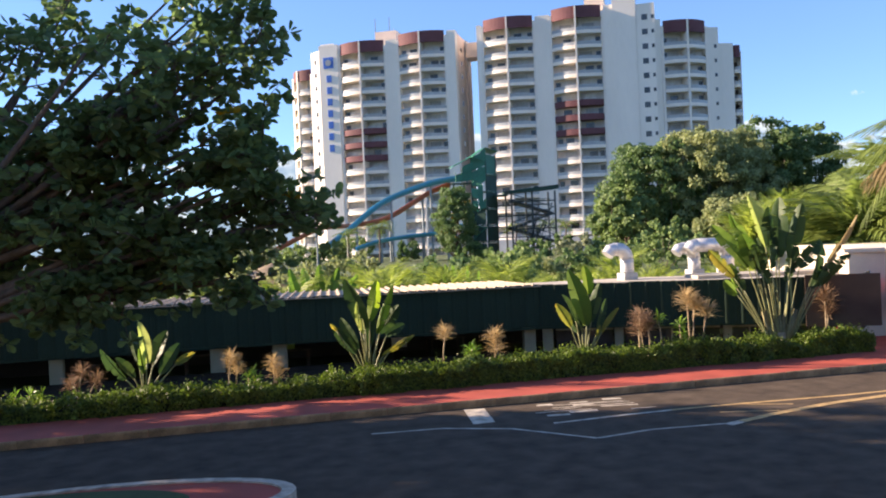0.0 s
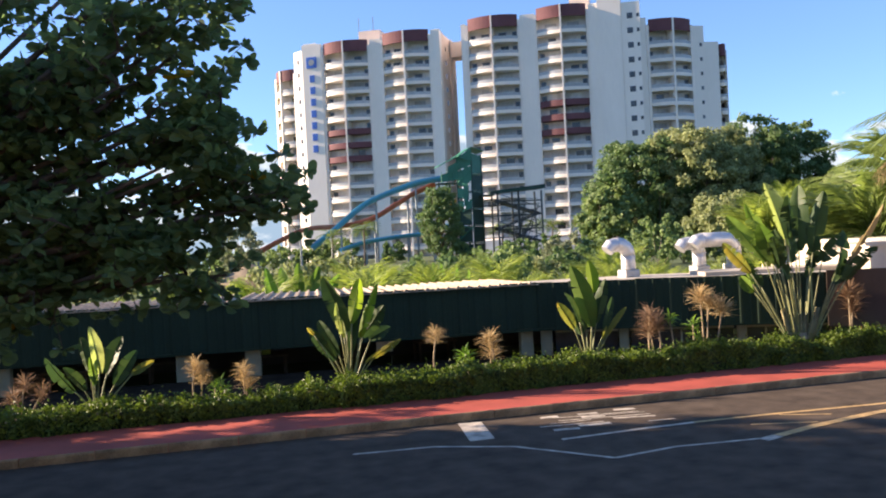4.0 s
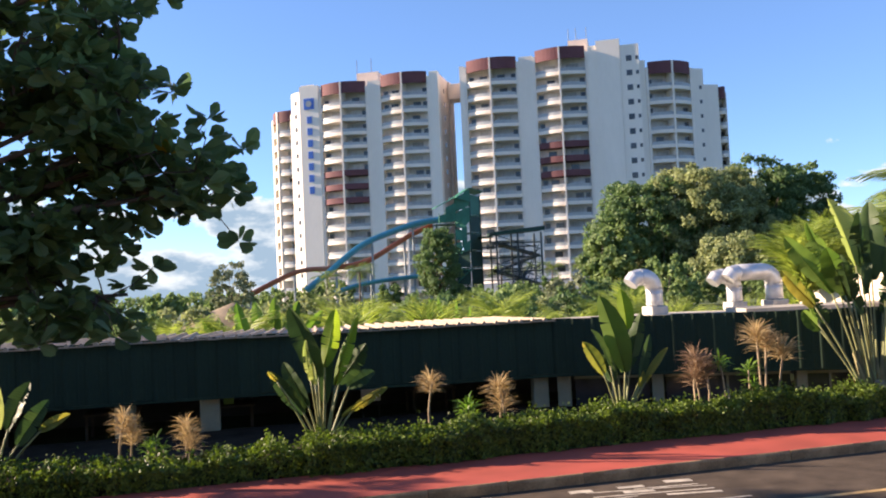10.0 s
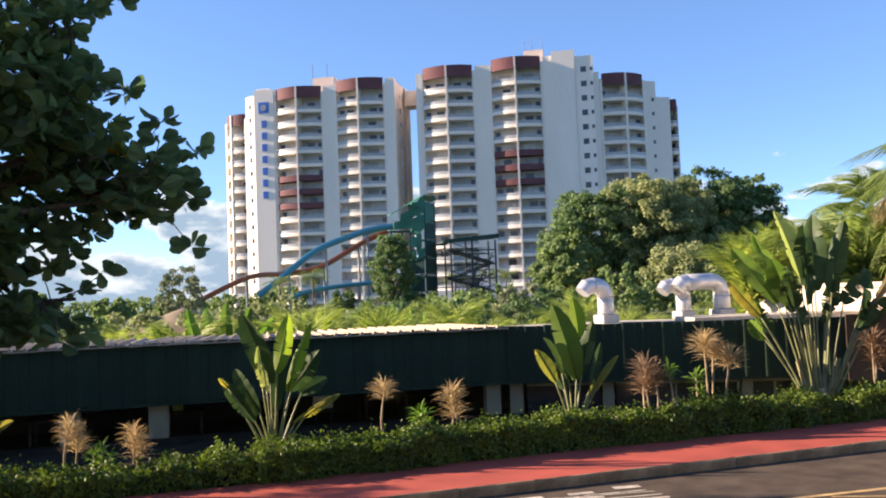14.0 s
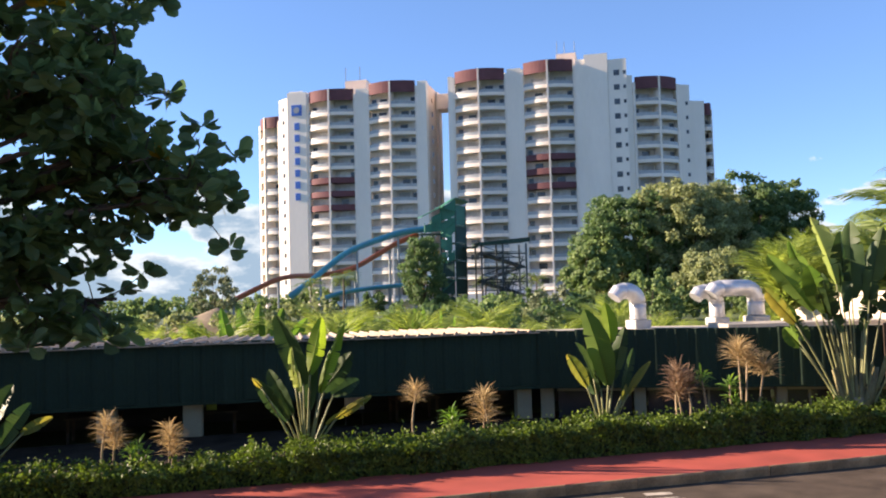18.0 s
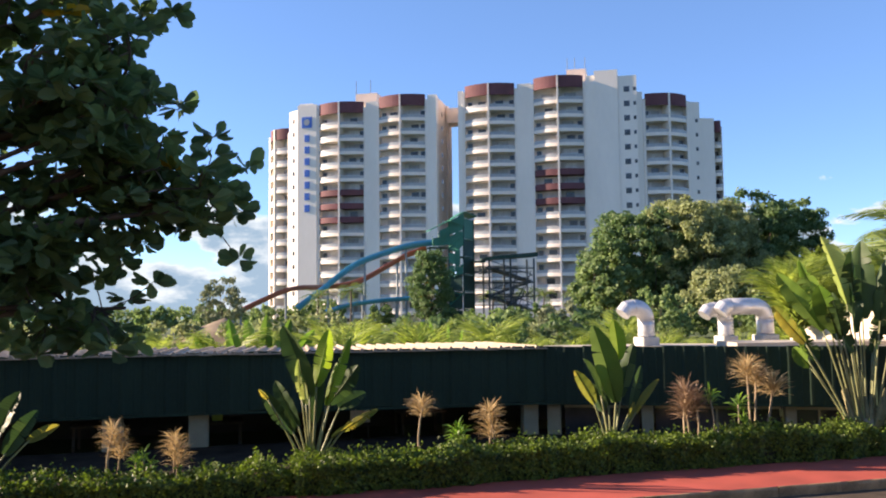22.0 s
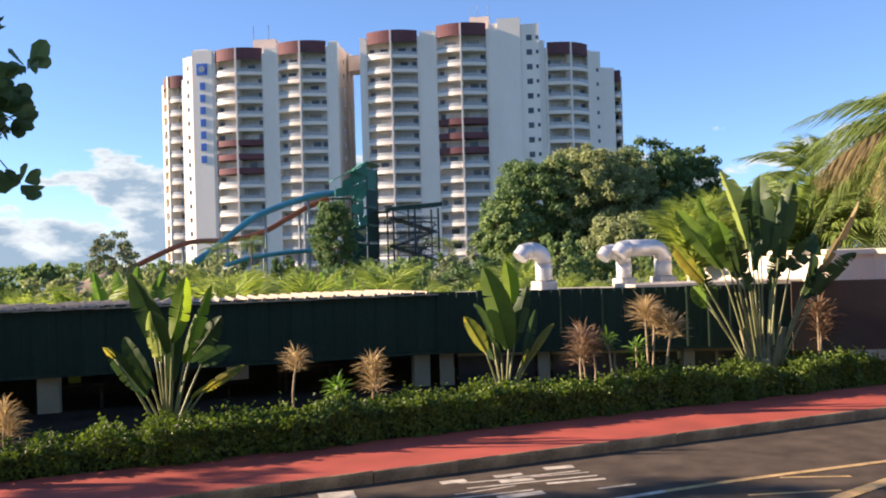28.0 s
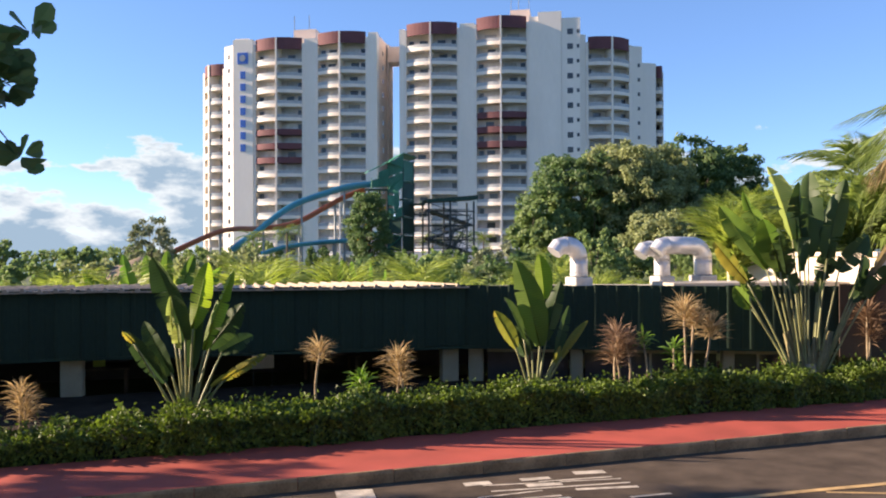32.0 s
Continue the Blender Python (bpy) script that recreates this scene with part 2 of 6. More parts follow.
M = {
    "asphalt": mat("asphalt", (0.080, 0.060, 0.044), 0.92, var=0.36, scale=2.6, fine=70, bump=0.7, bump_dist=0.006, spec=0.15),
    "red": mat("red_paving", (0.37, 0.066, 0.043), 0.8, var=0.22, scale=1.3, fine=70, bump=0.3, bump_dist=0.004),
    "kerb": mat("kerb_concrete", (0.30, 0.19, 0.10), 0.9, var=0.55, scale=3, fine=40, bump=0.5, rnd=0.05),
    "soil": mat("soil", (0.034, 0.025, 0.018), 0.95, spec=0.08, var=0.4, scale=3, fine=40, bump=0.6, bump_dist=0.02),
    "grass": mat("grass_ground", (0.06, 0.09, 0.03), 0.95, var=0.4, scale=0.2, fine=8, bump=0.3),
    "paint": mat("road_paint_white", (0.46, 0.40, 0.32), 0.75, var=0.45, scale=6, fine=80, bump=0.2),
    # lane paint with warm sunlight put into its colour
    "orange": mat("road_paint_sunlit", (0.46, 0.30, 0.13), 0.75, var=0.35, scale=6, fine=80, bump=0.2),
    "render": mat("hotel_render", (0.83, 0.76, 0.68), 0.85, var=0.06, scale=0.15, fine=2, bump=0.05, stretch=(1, 1, 0.3)),
    "balcony": mat("balcony_render", (0.82, 0.74, 0.66), 0.85, var=0.07, scale=0.2, fine=3, bump=0.05, rnd=0.04),
    "maroon": mat("maroon_render", (0.135, 0.052, 0.06), 0.8, var=0.2, scale=0.3, fine=3, bump=0.05, rnd=0.06),
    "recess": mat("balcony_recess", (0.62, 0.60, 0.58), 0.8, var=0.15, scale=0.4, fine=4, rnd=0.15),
    "glass": mat("dark_glass", (0.05, 0.055, 0.06), 0.12, var=0.3, scale=1, fine=4, bump=0, rnd=0.4, spec=0.6),
    "curtain": mat("curtained_glass", (0.50, 0.50, 0.49), 0.3, var=0.2, scale=1, fine=4, bump=0, rnd=0.35, spec=0.5),
    "rail": mat("balcony_glass_rail", (0.36, 0.38, 0.39), 0.25, var=0.1, scale=1, fine=4, bump=0, rnd=0.1),
    "warm": mat("warm_render", (0.72, 0.58, 0.48), 0.85, var=0.08, scale=0.3, fine=3, bump=0.05),
    "blue": mat("sign_blue", (0.03, 0.14, 0.5), 0.5, var=0.08, scale=2, fine=20, bump=0),
    "white": mat("white_paint", (0.75, 0.74, 0.71), 0.6, var=0.08, scale=2, fine=20, bump=0.05),
    "fascia": mat("green_sheet_metal", (0.016, 0.036, 0.022), 0.9, var=0.3, scale=1.2, fine=30, bump=0.08, rnd=0.12, stretch=(1, 1, 0.3)),
    "roof": mat("weathered_roof_sheet", (0.34, 0.27, 0.20), 0.7, var=0.3, scale=1.2, fine=25, bump=0.15, rnd=0.12),
    "roofwhite": mat("roof_white_membrane", (0.42, 0.37, 0.30), 0.8, var=0.15, scale=0.8, fine=15),
    "column": mat("cream_column", (0.30, 0.28, 0.19), 0.8, var=0.12, scale=2, fine=25),
    "board": mat("brown_board", (0.055, 0.038, 0.028), 0.7, var=0.2, scale=2, fine=20),
    "dryfrond": leaf_mat("dry_frond", (0.15, 0.11, 0.055), (0.36, 0.28, 0.14), 0.35, 0.7, 2),
    # the dim room's shade is put into the near-black wall and floor colours
    "dark": mat("shaded_room_and_panel", (0.05, 0.05, 0.045), 0.85, var=0.3, scale=1.2, fine=15),
    "floor": mat("tile_floor_shaded", (0.045, 0.038, 0.032), 0.85, var=0.2, scale=1.5, fine=20, spec=0.1),
    "wallcream": mat("cream_wall", (0.67, 0.585, 0.465), 0.85, var=0.1, scale=0.9, fine=25, bump=0.1),
    "duct": mat("galvanised_duct", (0.58, 0.58, 0.58), 0.45, 0.6, var=0.12, scale=2.5, fine=20, bump=0.05, rnd=0.05),
    "ductbase": mat("duct_curb", (0.44, 0.43, 0.40), 0.6, var=0.15, scale=3, fine=25),
    "firered": mat("cabinet_red", (0.5, 0.03, 0.035), 0.4, var=0.1, scale=3, fine=20, bump=0.03),
    "gold": mat("sign_gold", (0.55, 0.35, 0.08), 0.5, var=0.1),
    "bark": mat("bark", (0.11, 0.085, 0.065), 0.95, var=0.4, scale=4, fine=30, bump=0.7, bump_dist=0.02),
    "steel": mat("slide_steel", (0.28, 0.31, 0.32), 0.6, 0.3, var=0.15, scale=1, fine=10),
    "steeldark": mat("stair_steel_dark", (0.06, 0.07, 0.07), 0.6, 0.2, var=0.2, scale=1, fine=10),
    "slideblue": mat("slide_fibreglass_blue", (0.05, 0.30, 0.46), 0.3, var=0.1, scale=0.4, fine=5, bump=0.02),
    "slidered": mat("slide_fibreglass_red", (0.42, 0.12, 0.075), 0.35, var=0.15, scale=0.4, fine=5, bump=0.02),
    "slideyellow": mat("slide_fibreglass_yellow", (0.7, 0.38, 0.04), 0.35, var=0.1, scale=0.4, fine=5, bump=0.02),
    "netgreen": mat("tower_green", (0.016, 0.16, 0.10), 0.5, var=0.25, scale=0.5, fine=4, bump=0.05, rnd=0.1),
    # darker green; on the tower's right side it carries the shade
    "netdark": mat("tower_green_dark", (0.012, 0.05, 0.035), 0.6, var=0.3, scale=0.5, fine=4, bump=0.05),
    "petiole": mat("petiole_pale_green", (0.22, 0.23, 0.10), 0.5, var=0.25, scale=5, fine=40, bump=0.1, rnd=0.15, translucent=0.1),
    "stem": mat("dry_stem", (0.30, 0.23, 0.15), 0.9, var=0.3, scale=8, fine=50, bump=0.4, rnd=0.1),
    "sheath": mat("leaf_sheath_brown", (0.15, 0.13, 0.06), 0.75, var=0.4, scale=5, fine=40, bump=0.3, rnd=0.2),
    "lime": mat("lit_patch_lime", (0.42, 0.55, 0.12), 0.6, var=0.1, scale=4, fine=20, bump=0),
    "thatch": mat("thatch", (0.26, 0.2, 0.13), 0.95, var=0.3, scale=1, fine=12, bump=0.5),
    "carpaint": mat("car_paint", (0.4, 0.4, 0.42), 0.3, 0.2, var=0.05, rnd=0.6, bump=0),
    "tyre": mat("tyre_rubber", (0.02, 0.02, 0.02), 0.8, bump=0),
    # hedge core: shade between the leaves is put into this near-black
    "core": mat("hedge_inner_shade", (0.016, 0.018, 0.008), 0.95, var=0.4, scale=6, fine=40, bump=0.6, bump_dist=0.02),
    "leaf_tree": leaf_mat("leaf_glossy_dark", (0.06, 0.105, 0.05), (0.16, 0.235, 0.085), 0.48, 0.4),
    "leaf_yellow": leaf_mat("leaf_turning", (0.30, 0.14, 0.02), (0.45, 0.30, 0.03), 0.4),
    "leaf_big": leaf_mat("leaf_crown_far", (0.07, 0.125, 0.045), (0.24, 0.315, 0.12), 0.35, 0.6, 0.12),
    "leaf_olive": leaf_mat("leaf_crown_olive", (0.13, 0.155, 0.065), (0.32, 0.36, 0.165), 0.35, 0.6, 0.15),
    "leaf_dark": leaf_mat("leaf_crown_dark", (0.055, 0.105, 0.04), (0.15, 0.225, 0.085), 0.35, 0.55, 0.12),
    "leaf_grey": leaf_mat("leaf_grey_olive", (0.10, 0.125, 0.07), (0.27, 0.30, 0.17), 0.2, 0.6, 0.2),
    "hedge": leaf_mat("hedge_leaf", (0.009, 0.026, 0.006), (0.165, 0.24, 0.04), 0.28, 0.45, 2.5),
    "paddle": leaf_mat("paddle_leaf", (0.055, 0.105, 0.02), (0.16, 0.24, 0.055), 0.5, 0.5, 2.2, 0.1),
    # shaded copy of the paddle leaf: the shade is put into its colour
    "paddle_shaded": leaf_mat("paddle_leaf_shaded", (0.022, 0.052, 0.018), (0.065, 0.105, 0.032), 0.3, 0.5, 2.2, 0.1),
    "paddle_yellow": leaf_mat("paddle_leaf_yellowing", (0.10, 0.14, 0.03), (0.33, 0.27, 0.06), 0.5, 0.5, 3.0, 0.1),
    # sun shining through the blade is put into these two brighter colours
    "paddle_backlit": leaf_mat("paddle_leaf_backlit", (0.13, 0.21, 0.03), (0.26, 0.35, 0.055), 0.6, 0.5, 2.2, 0.1),
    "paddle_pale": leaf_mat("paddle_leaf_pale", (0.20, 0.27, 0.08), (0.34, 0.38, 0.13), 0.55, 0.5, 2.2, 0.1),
    "areca": leaf_mat("areca_leaflet", (0.09, 0.145, 0.03), (0.30, 0.36, 0.085), 0.42, 0.45, 0.8),
    "coco": leaf_mat("coconut_leaflet", (0.075, 0.12, 0.03), (0.22, 0.28, 0.08), 0.4, 0.45, 0.8),
    "dryleaf": leaf_mat("dry_leaflet", (0.26, 0.18, 0.09), (0.56, 0.43, 0.23), 0.35, 0.7, 2),
    "redleaf": leaf_mat("red_brown_leaf", (0.14, 0.09, 0.06), (0.30, 0.20, 0.125), 0.35, 0.6, 2),
    "fresh": leaf_mat("fresh_leaf", (0.08, 0.17, 0.03), (0.2, 0.32, 0.06), 0.4, 0.4, 2),
}

# ---- mesh helpers ----
class Shape:
    """Gathers vertices and faces for one mesh."""
    def __init__(self):
        self.v, self.f = [], []

    def add(self, verts, faces):
        k = len(self.v)
        self.v.extend(tuple(p) for p in verts)
        self.f.extend(tuple(i + k for i in q) for q in faces)
        return self

    def box(self, lo, hi, m=None, bevel=0.0):
        x0, y0, z0 = lo
        x1, y1, z1 = hi
        if bevel:
            b = bevel
            ring = [(x0 + b, y0), (x1 - b, y0), (x1, y0 + b), (x1, y1 - b), (x1 - b, y1), (x0 + b, y1), (x0, y1 - b), (x0, y0 + b)]
            inner = [(min(max(x, x0 + b), x1 - b), min(max(y, y0 + b), y1 - b)) for x, y in ring]
            vs = [(x, y, z0) for x, y in ring] + [(x, y, z1 - b) for x, y in ring] + [(x, y, z1) for x, y in inner]
            fs = [tuple(range(7, -1, -1)), tuple(range(16, 24))]
            for k in (0, 8):
                fs += [(k + i, k + (i + 1) % 8, k + 8 + (i + 1) % 8, k + 8 + i) for i in range(8)]
        else:
            vs = [(x0, y0, z0), (x1, y0, z0), (x1, y1, z0), (x0, y1, z0), (x0, y0, z1), (x1, y0, z1), (x1, y1, z1), (x0, y1, z1)]
            fs = [(3, 2, 1, 0), (4, 5, 6, 7), (0, 1, 5, 4), (1, 2, 6, 5), (2, 3, 7, 6), (3, 0, 4, 7)]
        if m is not None:
            vs = [m @ Vector(p) for p in vs]
        return self.add(vs, fs)

    def tube(self, pts, radii, sides=8, cap=True):
        pts = [Vector(p) for p in pts]
        n = len(pts)
        radii = radii if hasattr(radii, "__len__") else [radii] * n
        vs, fs, side = [], [], None
        for i, p in enumerate(pts):
            d = (pts[min(i + 1, n - 1)] - pts[max(i - 1, 0)]).normalized()
            if side is None:
                side = d.cross(Vector((0, 0, 1)) if abs(d.z) < 0.9 else Vector((1, 0, 0))).normalized()
            side = (side - d * side.dot(d)).normalized()
            up = side.cross(d)
            for k in range(sides):
                a = 2 * math.pi * k / sides
                vs.append(p + (side * math.cos(a) + up * math.sin(a)) * radii[i])
        for i in range(n - 1):
            for k in range(sides):
                a, b = i * sides + k, i * sides + (k + 1) % sides
                fs.append((a, b, b + sides, a + sides))
        if cap:
            fs.append(tuple(range(sides - 1, -1, -1)))
            fs.append(tuple((n - 1) * sides + k for k in range(sides)))
        return self.add(vs, fs)

    def prism(self, outline, z0, z1):
        """An upright block over a plan outline (counter-clockwise)."""
        n = len(outline)
        vs = [(x, y, z0) for x, y in outline] + [(x, y, z1) for x, y in outline]
        fs = [tuple(range(n - 1, -1, -1)), tuple(range(n, 2 * n))]
        fs += [(i, (i + 1) % n, n + (i + 1) % n, n + i) for i in range(n)]
        return self.add(vs, fs)

    def mesh(self, name, material=None, smooth=False):
        me = bpy.data.meshes.new(name)
        me.from_pydata(self.v, [], self.f)
        if material:
            me.materials.append(M[material])
        if smooth:
            me.polygons.foreach_set("use_smooth", [True] * len(me.polygons))
        me.update()
        return me


def part(name, shape, material, parent=None, label="", smooth=False):
    """Links a Shape, or a ready mesh, as one object under its parent."""
    me = shape.mesh(name, material, smooth) if isinstance(shape, Shape) else shape
    ob = new(name, me)
    if parent is not None:
        ob.parent = parent
    if label:
        tagged(ob, label)
    return ob


def empty(name, at, label, category, group="", kind=""):
    ob = new(name)
    ob.empty_display_size = 0.2
    ob.location = at
    return tagged(ob, label, category, group, kind)


rng = random.Random(7)


# ---- ground, road, pavement ----
def ground_height(x, y):
    """Level near the road, falling away to the far left."""
    d = math.hypot(x, y)
    fall = max(0.0, d - 60) * 0.022 * min(1, max(0, (20 - x) / 60))
    return -0.12 - fall


def build_ground():
    s, xs, ys = Shape(), [], []
    xs = [-4000, -1500, -700, -350, -200, -130, -90, -60, -40, -28, -18, -12, 0, 12, 24, 40, 60, 100, 160, 260, 500, 1200, 4000]
    ys = [-4000, -1200, -400, -150, -60, -30, -14, 0, 14, 20, 30, 45, 65, 90, 120, 150, 180, 210, 260, 340, 500, 900, 1800, 4500]
    vs = [(x, y, ground_height(x, y)) for y in ys for x in xs]
    n = len(xs)
    fs = [(j * n + i, j * n + i + 1, (j + 1) * n + i + 1, (j + 1) * n + i) for j in range(len(ys) - 1) for i in range(n - 1)]
    s.add(vs, fs)
    tagged(part("ground", s, "grass", smooth=True), "grassy ground reaching out to the horizon", "ground", kind="structure")


KERB_Y = 15.42
build_ground()
road = Shape().box((-60, -9, -0.3), (90, KERB_Y, 0.0))
tagged(part("road", road, "asphalt"), "dark grey asphalt road with painted markings", "road", kind="structure")
pave = Shape().box((-60, KERB_Y + 0.037, -0.3), (60, 16.9, 0.132))
tagged(part("pavement", pave, "red"), "red painted pavement beside a low hedge", "pavement", kind="structure")
bed = Shape().box((-60, 16.902, -0.3), (13.75, 21.6, 0.12))
tagged(part("planting_bed", bed, "soil"), "bare dark soil planting bed behind the hedge", "ground", kind="structure")
forecourt = Shape().prism([(13.752, 16.902), (26, 16.902), (26, 21.6), (13.752, 21.6)], -0.3, 0.132)
tagged(part("pavement", forecourt, "red"), "red painted forecourt before the cream wall", "pavement", kind="structure")
kerb = empty("kerb", (0, KERB_Y, 0), "weathered pale concrete kerb along the red pavement", "kerb", kind="structure")
stone_meshes = []
for k in range(4):
    r = random.Random(k)
    sec = []
    for i in range(6):
        x = 0.004 + 0.992 * i / 5
        chip = r.uniform(0, 0.022) if i in (0, 5) or r.random() < 0.3 else r.uniform(0, 0.007)
        sec += [(x, 0, -0.2), (x, 0.003 + chip * 0.4, 0.104 - chip), (x, 0.014 + chip * 0.7, 0.131 - chip * 0.5), (x, 0.035, 0.134), (x, 0.035, -0.2)]
    fs = [(4, 3, 2, 1, 0), (25, 26, 27, 28, 29)] + [(i * 5 + j, i * 5 + j + 1, i * 5 + j + 6, i * 5 + j + 5) for i in range(5) for j in range(4)]
    stone_meshes.append(Shape().add(sec, fs).mesh("kerb_stone", "kerb"))
for k in range(-30, 44):
    ob = part("kerb_stone", stone_meshes[k % 4], None, kerb)
    ob.location = (7.48 + 1.0 * k, rng.uniform(-0.006, 0.006), rng.uniform(-0.006, 0.003))


def stripe(name, pts, width, material, label, z=0.004):
    """A painted line along plan points."""
    s = Shape()
    for (x0, y0), (x1, y1) in zip(pts, pts[1:]):
        d = Vector((x1 - x0, y1 - y0)).normalized() * width / 2
        nx, ny = -d.y, d.x
        s.add([(x0 + nx, y0 + ny, z), (x0 - nx, y0 - ny, z), (x1 - nx, y1 - ny, z), (x1 + nx, y1 + ny, z)], [(0, 1, 2, 3)])
    return tagged(part(name, s, material), label, "road marking", kind="structure")


SHADED_LINE = "worn painted lane line on the asphalt, coloured whitish as in shade"
SUNLIT_LINE = "faded painted lane line on the asphalt, coloured orange as in sunlight"
# one paint: whitish where shaded, orange where sunlit, put into the colours
stripe("road_marking", [(2.0, 14.1), (3.14, 14.02), (4.17, 13.53), (5.14, 12.42), (6.1, 12.6), (7.3, 12.5)], 0.065, "paint", SHADED_LINE)
stripe("road_marking", [(4.9, 13.62), (6.22, 13.72), (7.05, 13.74)], 0.085, "paint", SHADED_LINE, 0.005)
stripe("road_marking", [(7.05, 13.74), (8.1, 13.72), (10.26, 13.58), (16, 13.6)], 0.085, "orange", SUNLIT_LINE, 0.006)
stripe("road_marking", [(7.3, 12.42), (7.61, 12.53)], 0.17, "paint", SHADED_LINE, 0.005)
stripe("road_marking", [(7.61, 12.53), (8.45, 12.81), (9.65, 13.1), (13, 13.5)], 0.15, "orange", SUNLIT_LINE, 0.007)
stripe("road_marking", [(7.68, 13.26), (8.6, 12.98)], 0.05, "orange", SUNLIT_LINE, 0.004)
stripe("road_marking", [(8.42, 13.62), (9.1, 13.32)], 0.05, "orange", SUNLIT_LINE, 0.004)
s = Shape().add([(3.83, 15.3, 0.006), (4.2, 15.24, 0.006), (4.06, 14.1, 0.006), (3.68, 14.08, 0.006)], [(3, 2, 1, 0)])
tagged(part("road_marking", s, "paint"), "short white painted block beside the kerb", "road marking", kind="structure")
for x0, y0, x1, y1, w in ((5.13, 15.08, 5.42, 15.06, 0.13), (5.75, 15.05, 6.08, 15.02, 0.1), (6.4, 15.1, 6.75, 15.05, 0.13), (5.72, 14.84, 6.1, 14.8, 0.14), (5.3, 14.98, 6.77, 14.74, 0.035),
                          (5.9, 14.92, 6.72, 14.84, 0.035), (5.3, 14.76, 6.78, 14.58, 0.04), (6.13, 14.54, 6.78, 14.42, 0.07), (4.9, 14.48, 5.9, 14.4, 0.04), (5.45, 14.3, 5.95, 14.27, 0.13), (5.0, 14.2, 5.4, 14.16, 0.12), (6.5, 14.12, 6.95, 14.1, 0.045), (5.1, 14.6, 5.8, 14.62, 0.03)):
    stripe("road_marking", [(x0, y0), (x1, y1)], w, "paint", "worn white stroke of road lettering on the asphalt", 0.005)

# plain unseen shelter, added behind the viewpoint to keep sky light off the road
tagged(part("unseen_wall_south", Shape().box((-14, -8.3, -0.3), (20, -8.0, 6.2)), "wallcream"), "plain cream wall added unseen behind the viewpoint to block sky light", "wall", kind="structure")
tagged(part("ceiling", Shape().box((-14, -8.3, 6.205), (20, 3.5, 6.5)), "wallcream"), "plain flat roof added unseen over the viewpoint to block sky light", "ceiling", kind="structure")

# traffic island under the tree
isl = empty("traffic_island", (-1.95, 11.05, 0), "rounded traffic island with red paving, white kerb and grass", "traffic island", kind="structure")
ring = [(2.6 * math.cos(a) * (1.25 if math.cos(a) < 0 else 1), 1.05 * math.sin(a)) for a in [2 * math.pi * k / 40 for k in range(40)]]
part("island_paving", Shape().prism([(x * 0.93, y * 0.87) for x, y in ring], -0.1, 0.13), "red", isl)
outer = ring
for k in range(40):
    a, b = k, (k + 1) % 40
    q = [(outer[a][0] * 0.935, outer[a][1] * 0.875), outer[a], outer[b], (outer[b][0] * 0.935, outer[b][1] * 0.875)]
    if k % 2 == 0:
        c = (k + 2) % 40
        q = [(outer[a][0] * 0.935, outer[a][1] * 0.875), outer[a], outer[b], outer[c], (outer[c][0] * 0.935, outer[c][1] * 0.875), (outer[b][0] * 0.935, outer[b][1] * 0.875)]
        part("kerb_stone", Shape().prism(q, -0.1, 0.15), "paint", isl)
part("grass_patch", Shape().prism([(x * 0.74 - 0.55, y * 0.78) for x, y in ring], 0.0, 0.15), "grass", isl)

# ---- long low building with the green fascia ----
FACE = [(-26.0, 21.9), (0.6, 21.35), (7.25, 20.75), (11.1, 18.95), (14.0, 17.5)]
TOP, LOW = 1.82, 0.76


def along(poly, step):
    """Points every step metres along a plan line: place, direction, outward normal (towards the road)."""
    out, carry = [], 0.0
    for (x0, y0), (x1, y1) in zip(poly, poly[1:]):
        d = Vector((x1 - x0, y1 - y0))
        n = d.length
        d.normalize()
        t = carry
        while t < n:
            out.append((x0 + d.x * t, y0 + d.y * t, d, Vector((d.y, -d.x))))
            t += step
        carry = t - n
    return out


def frame_m(x, y, z, d):
    """A pose whose x runs along d and whose y points to the back."""
    return Matrix(((d.x, -d.y, 0, x), (d.y, d.x, 0, y), (0, 0, 1, z), (0, 0, 0, 1)))


hall = empty("restaurant_hall", (5, 21.5, 0), "long low hall with dark green metal fascia and pale roof", "building")
hall_inv = Matrix.Translation((-5, -21.5, 0))
panel_mesh = []
for k in range(3):
    s = Shape()
    # a folded sheet: flat with two raised ribs
    prof = [(0, 0), (0.03, -0.012), (0.07, -0.012), (0.10, 0), (0.235, 0), (0.25, -0.006), (0.27, -0.006), (0.285, 0), (0.376, 0.002)]
    n = len(prof)
    b = (0.0, 0.004, -0.004)[k]
    vs = [(x, y + b, LOW) for x, y in prof] + [(x, y, TOP) for x, y in prof] + [(x, 0.05, LOW) for x, y in prof] + [(x, 0.05, TOP) for x, y in prof]
    fs = [(i, i + 1, n + i + 1, n + i) for i in range(n - 1)] + [(n + i, n + i + 1, 3 * n + i + 1, 3 * n + i) for i in range(n - 1)] + [(2 * n + i, 2 * n + i + 1, i + 1, i) for i in range(n - 1)]
    fs += [(2 * n + i + 1, 2 * n + i, 3 * n + i, 3 * n + i + 1) for i in range(n - 1)]
    s.add(vs, fs)
    panel_mesh.append(s.mesh("fascia_panel", "fascia"))
fascia = part("fascia", Shape().box((-0.1, 0.06, LOW + 0.02), (0.1, 0.1, LOW + 0.06)), "fascia", hall, "dark green ribbed sheet metal fascia")
for k, (x, y, d, nrm) in enumerate(along(FACE, 0.37)):
    ob = part("fascia_panel", panel_mesh[rng.randrange(3)], None, fascia)
    ob.matrix_basis = hall_inv @ frame_m(x, y, rng.uniform(-0.012, 0.012), d)
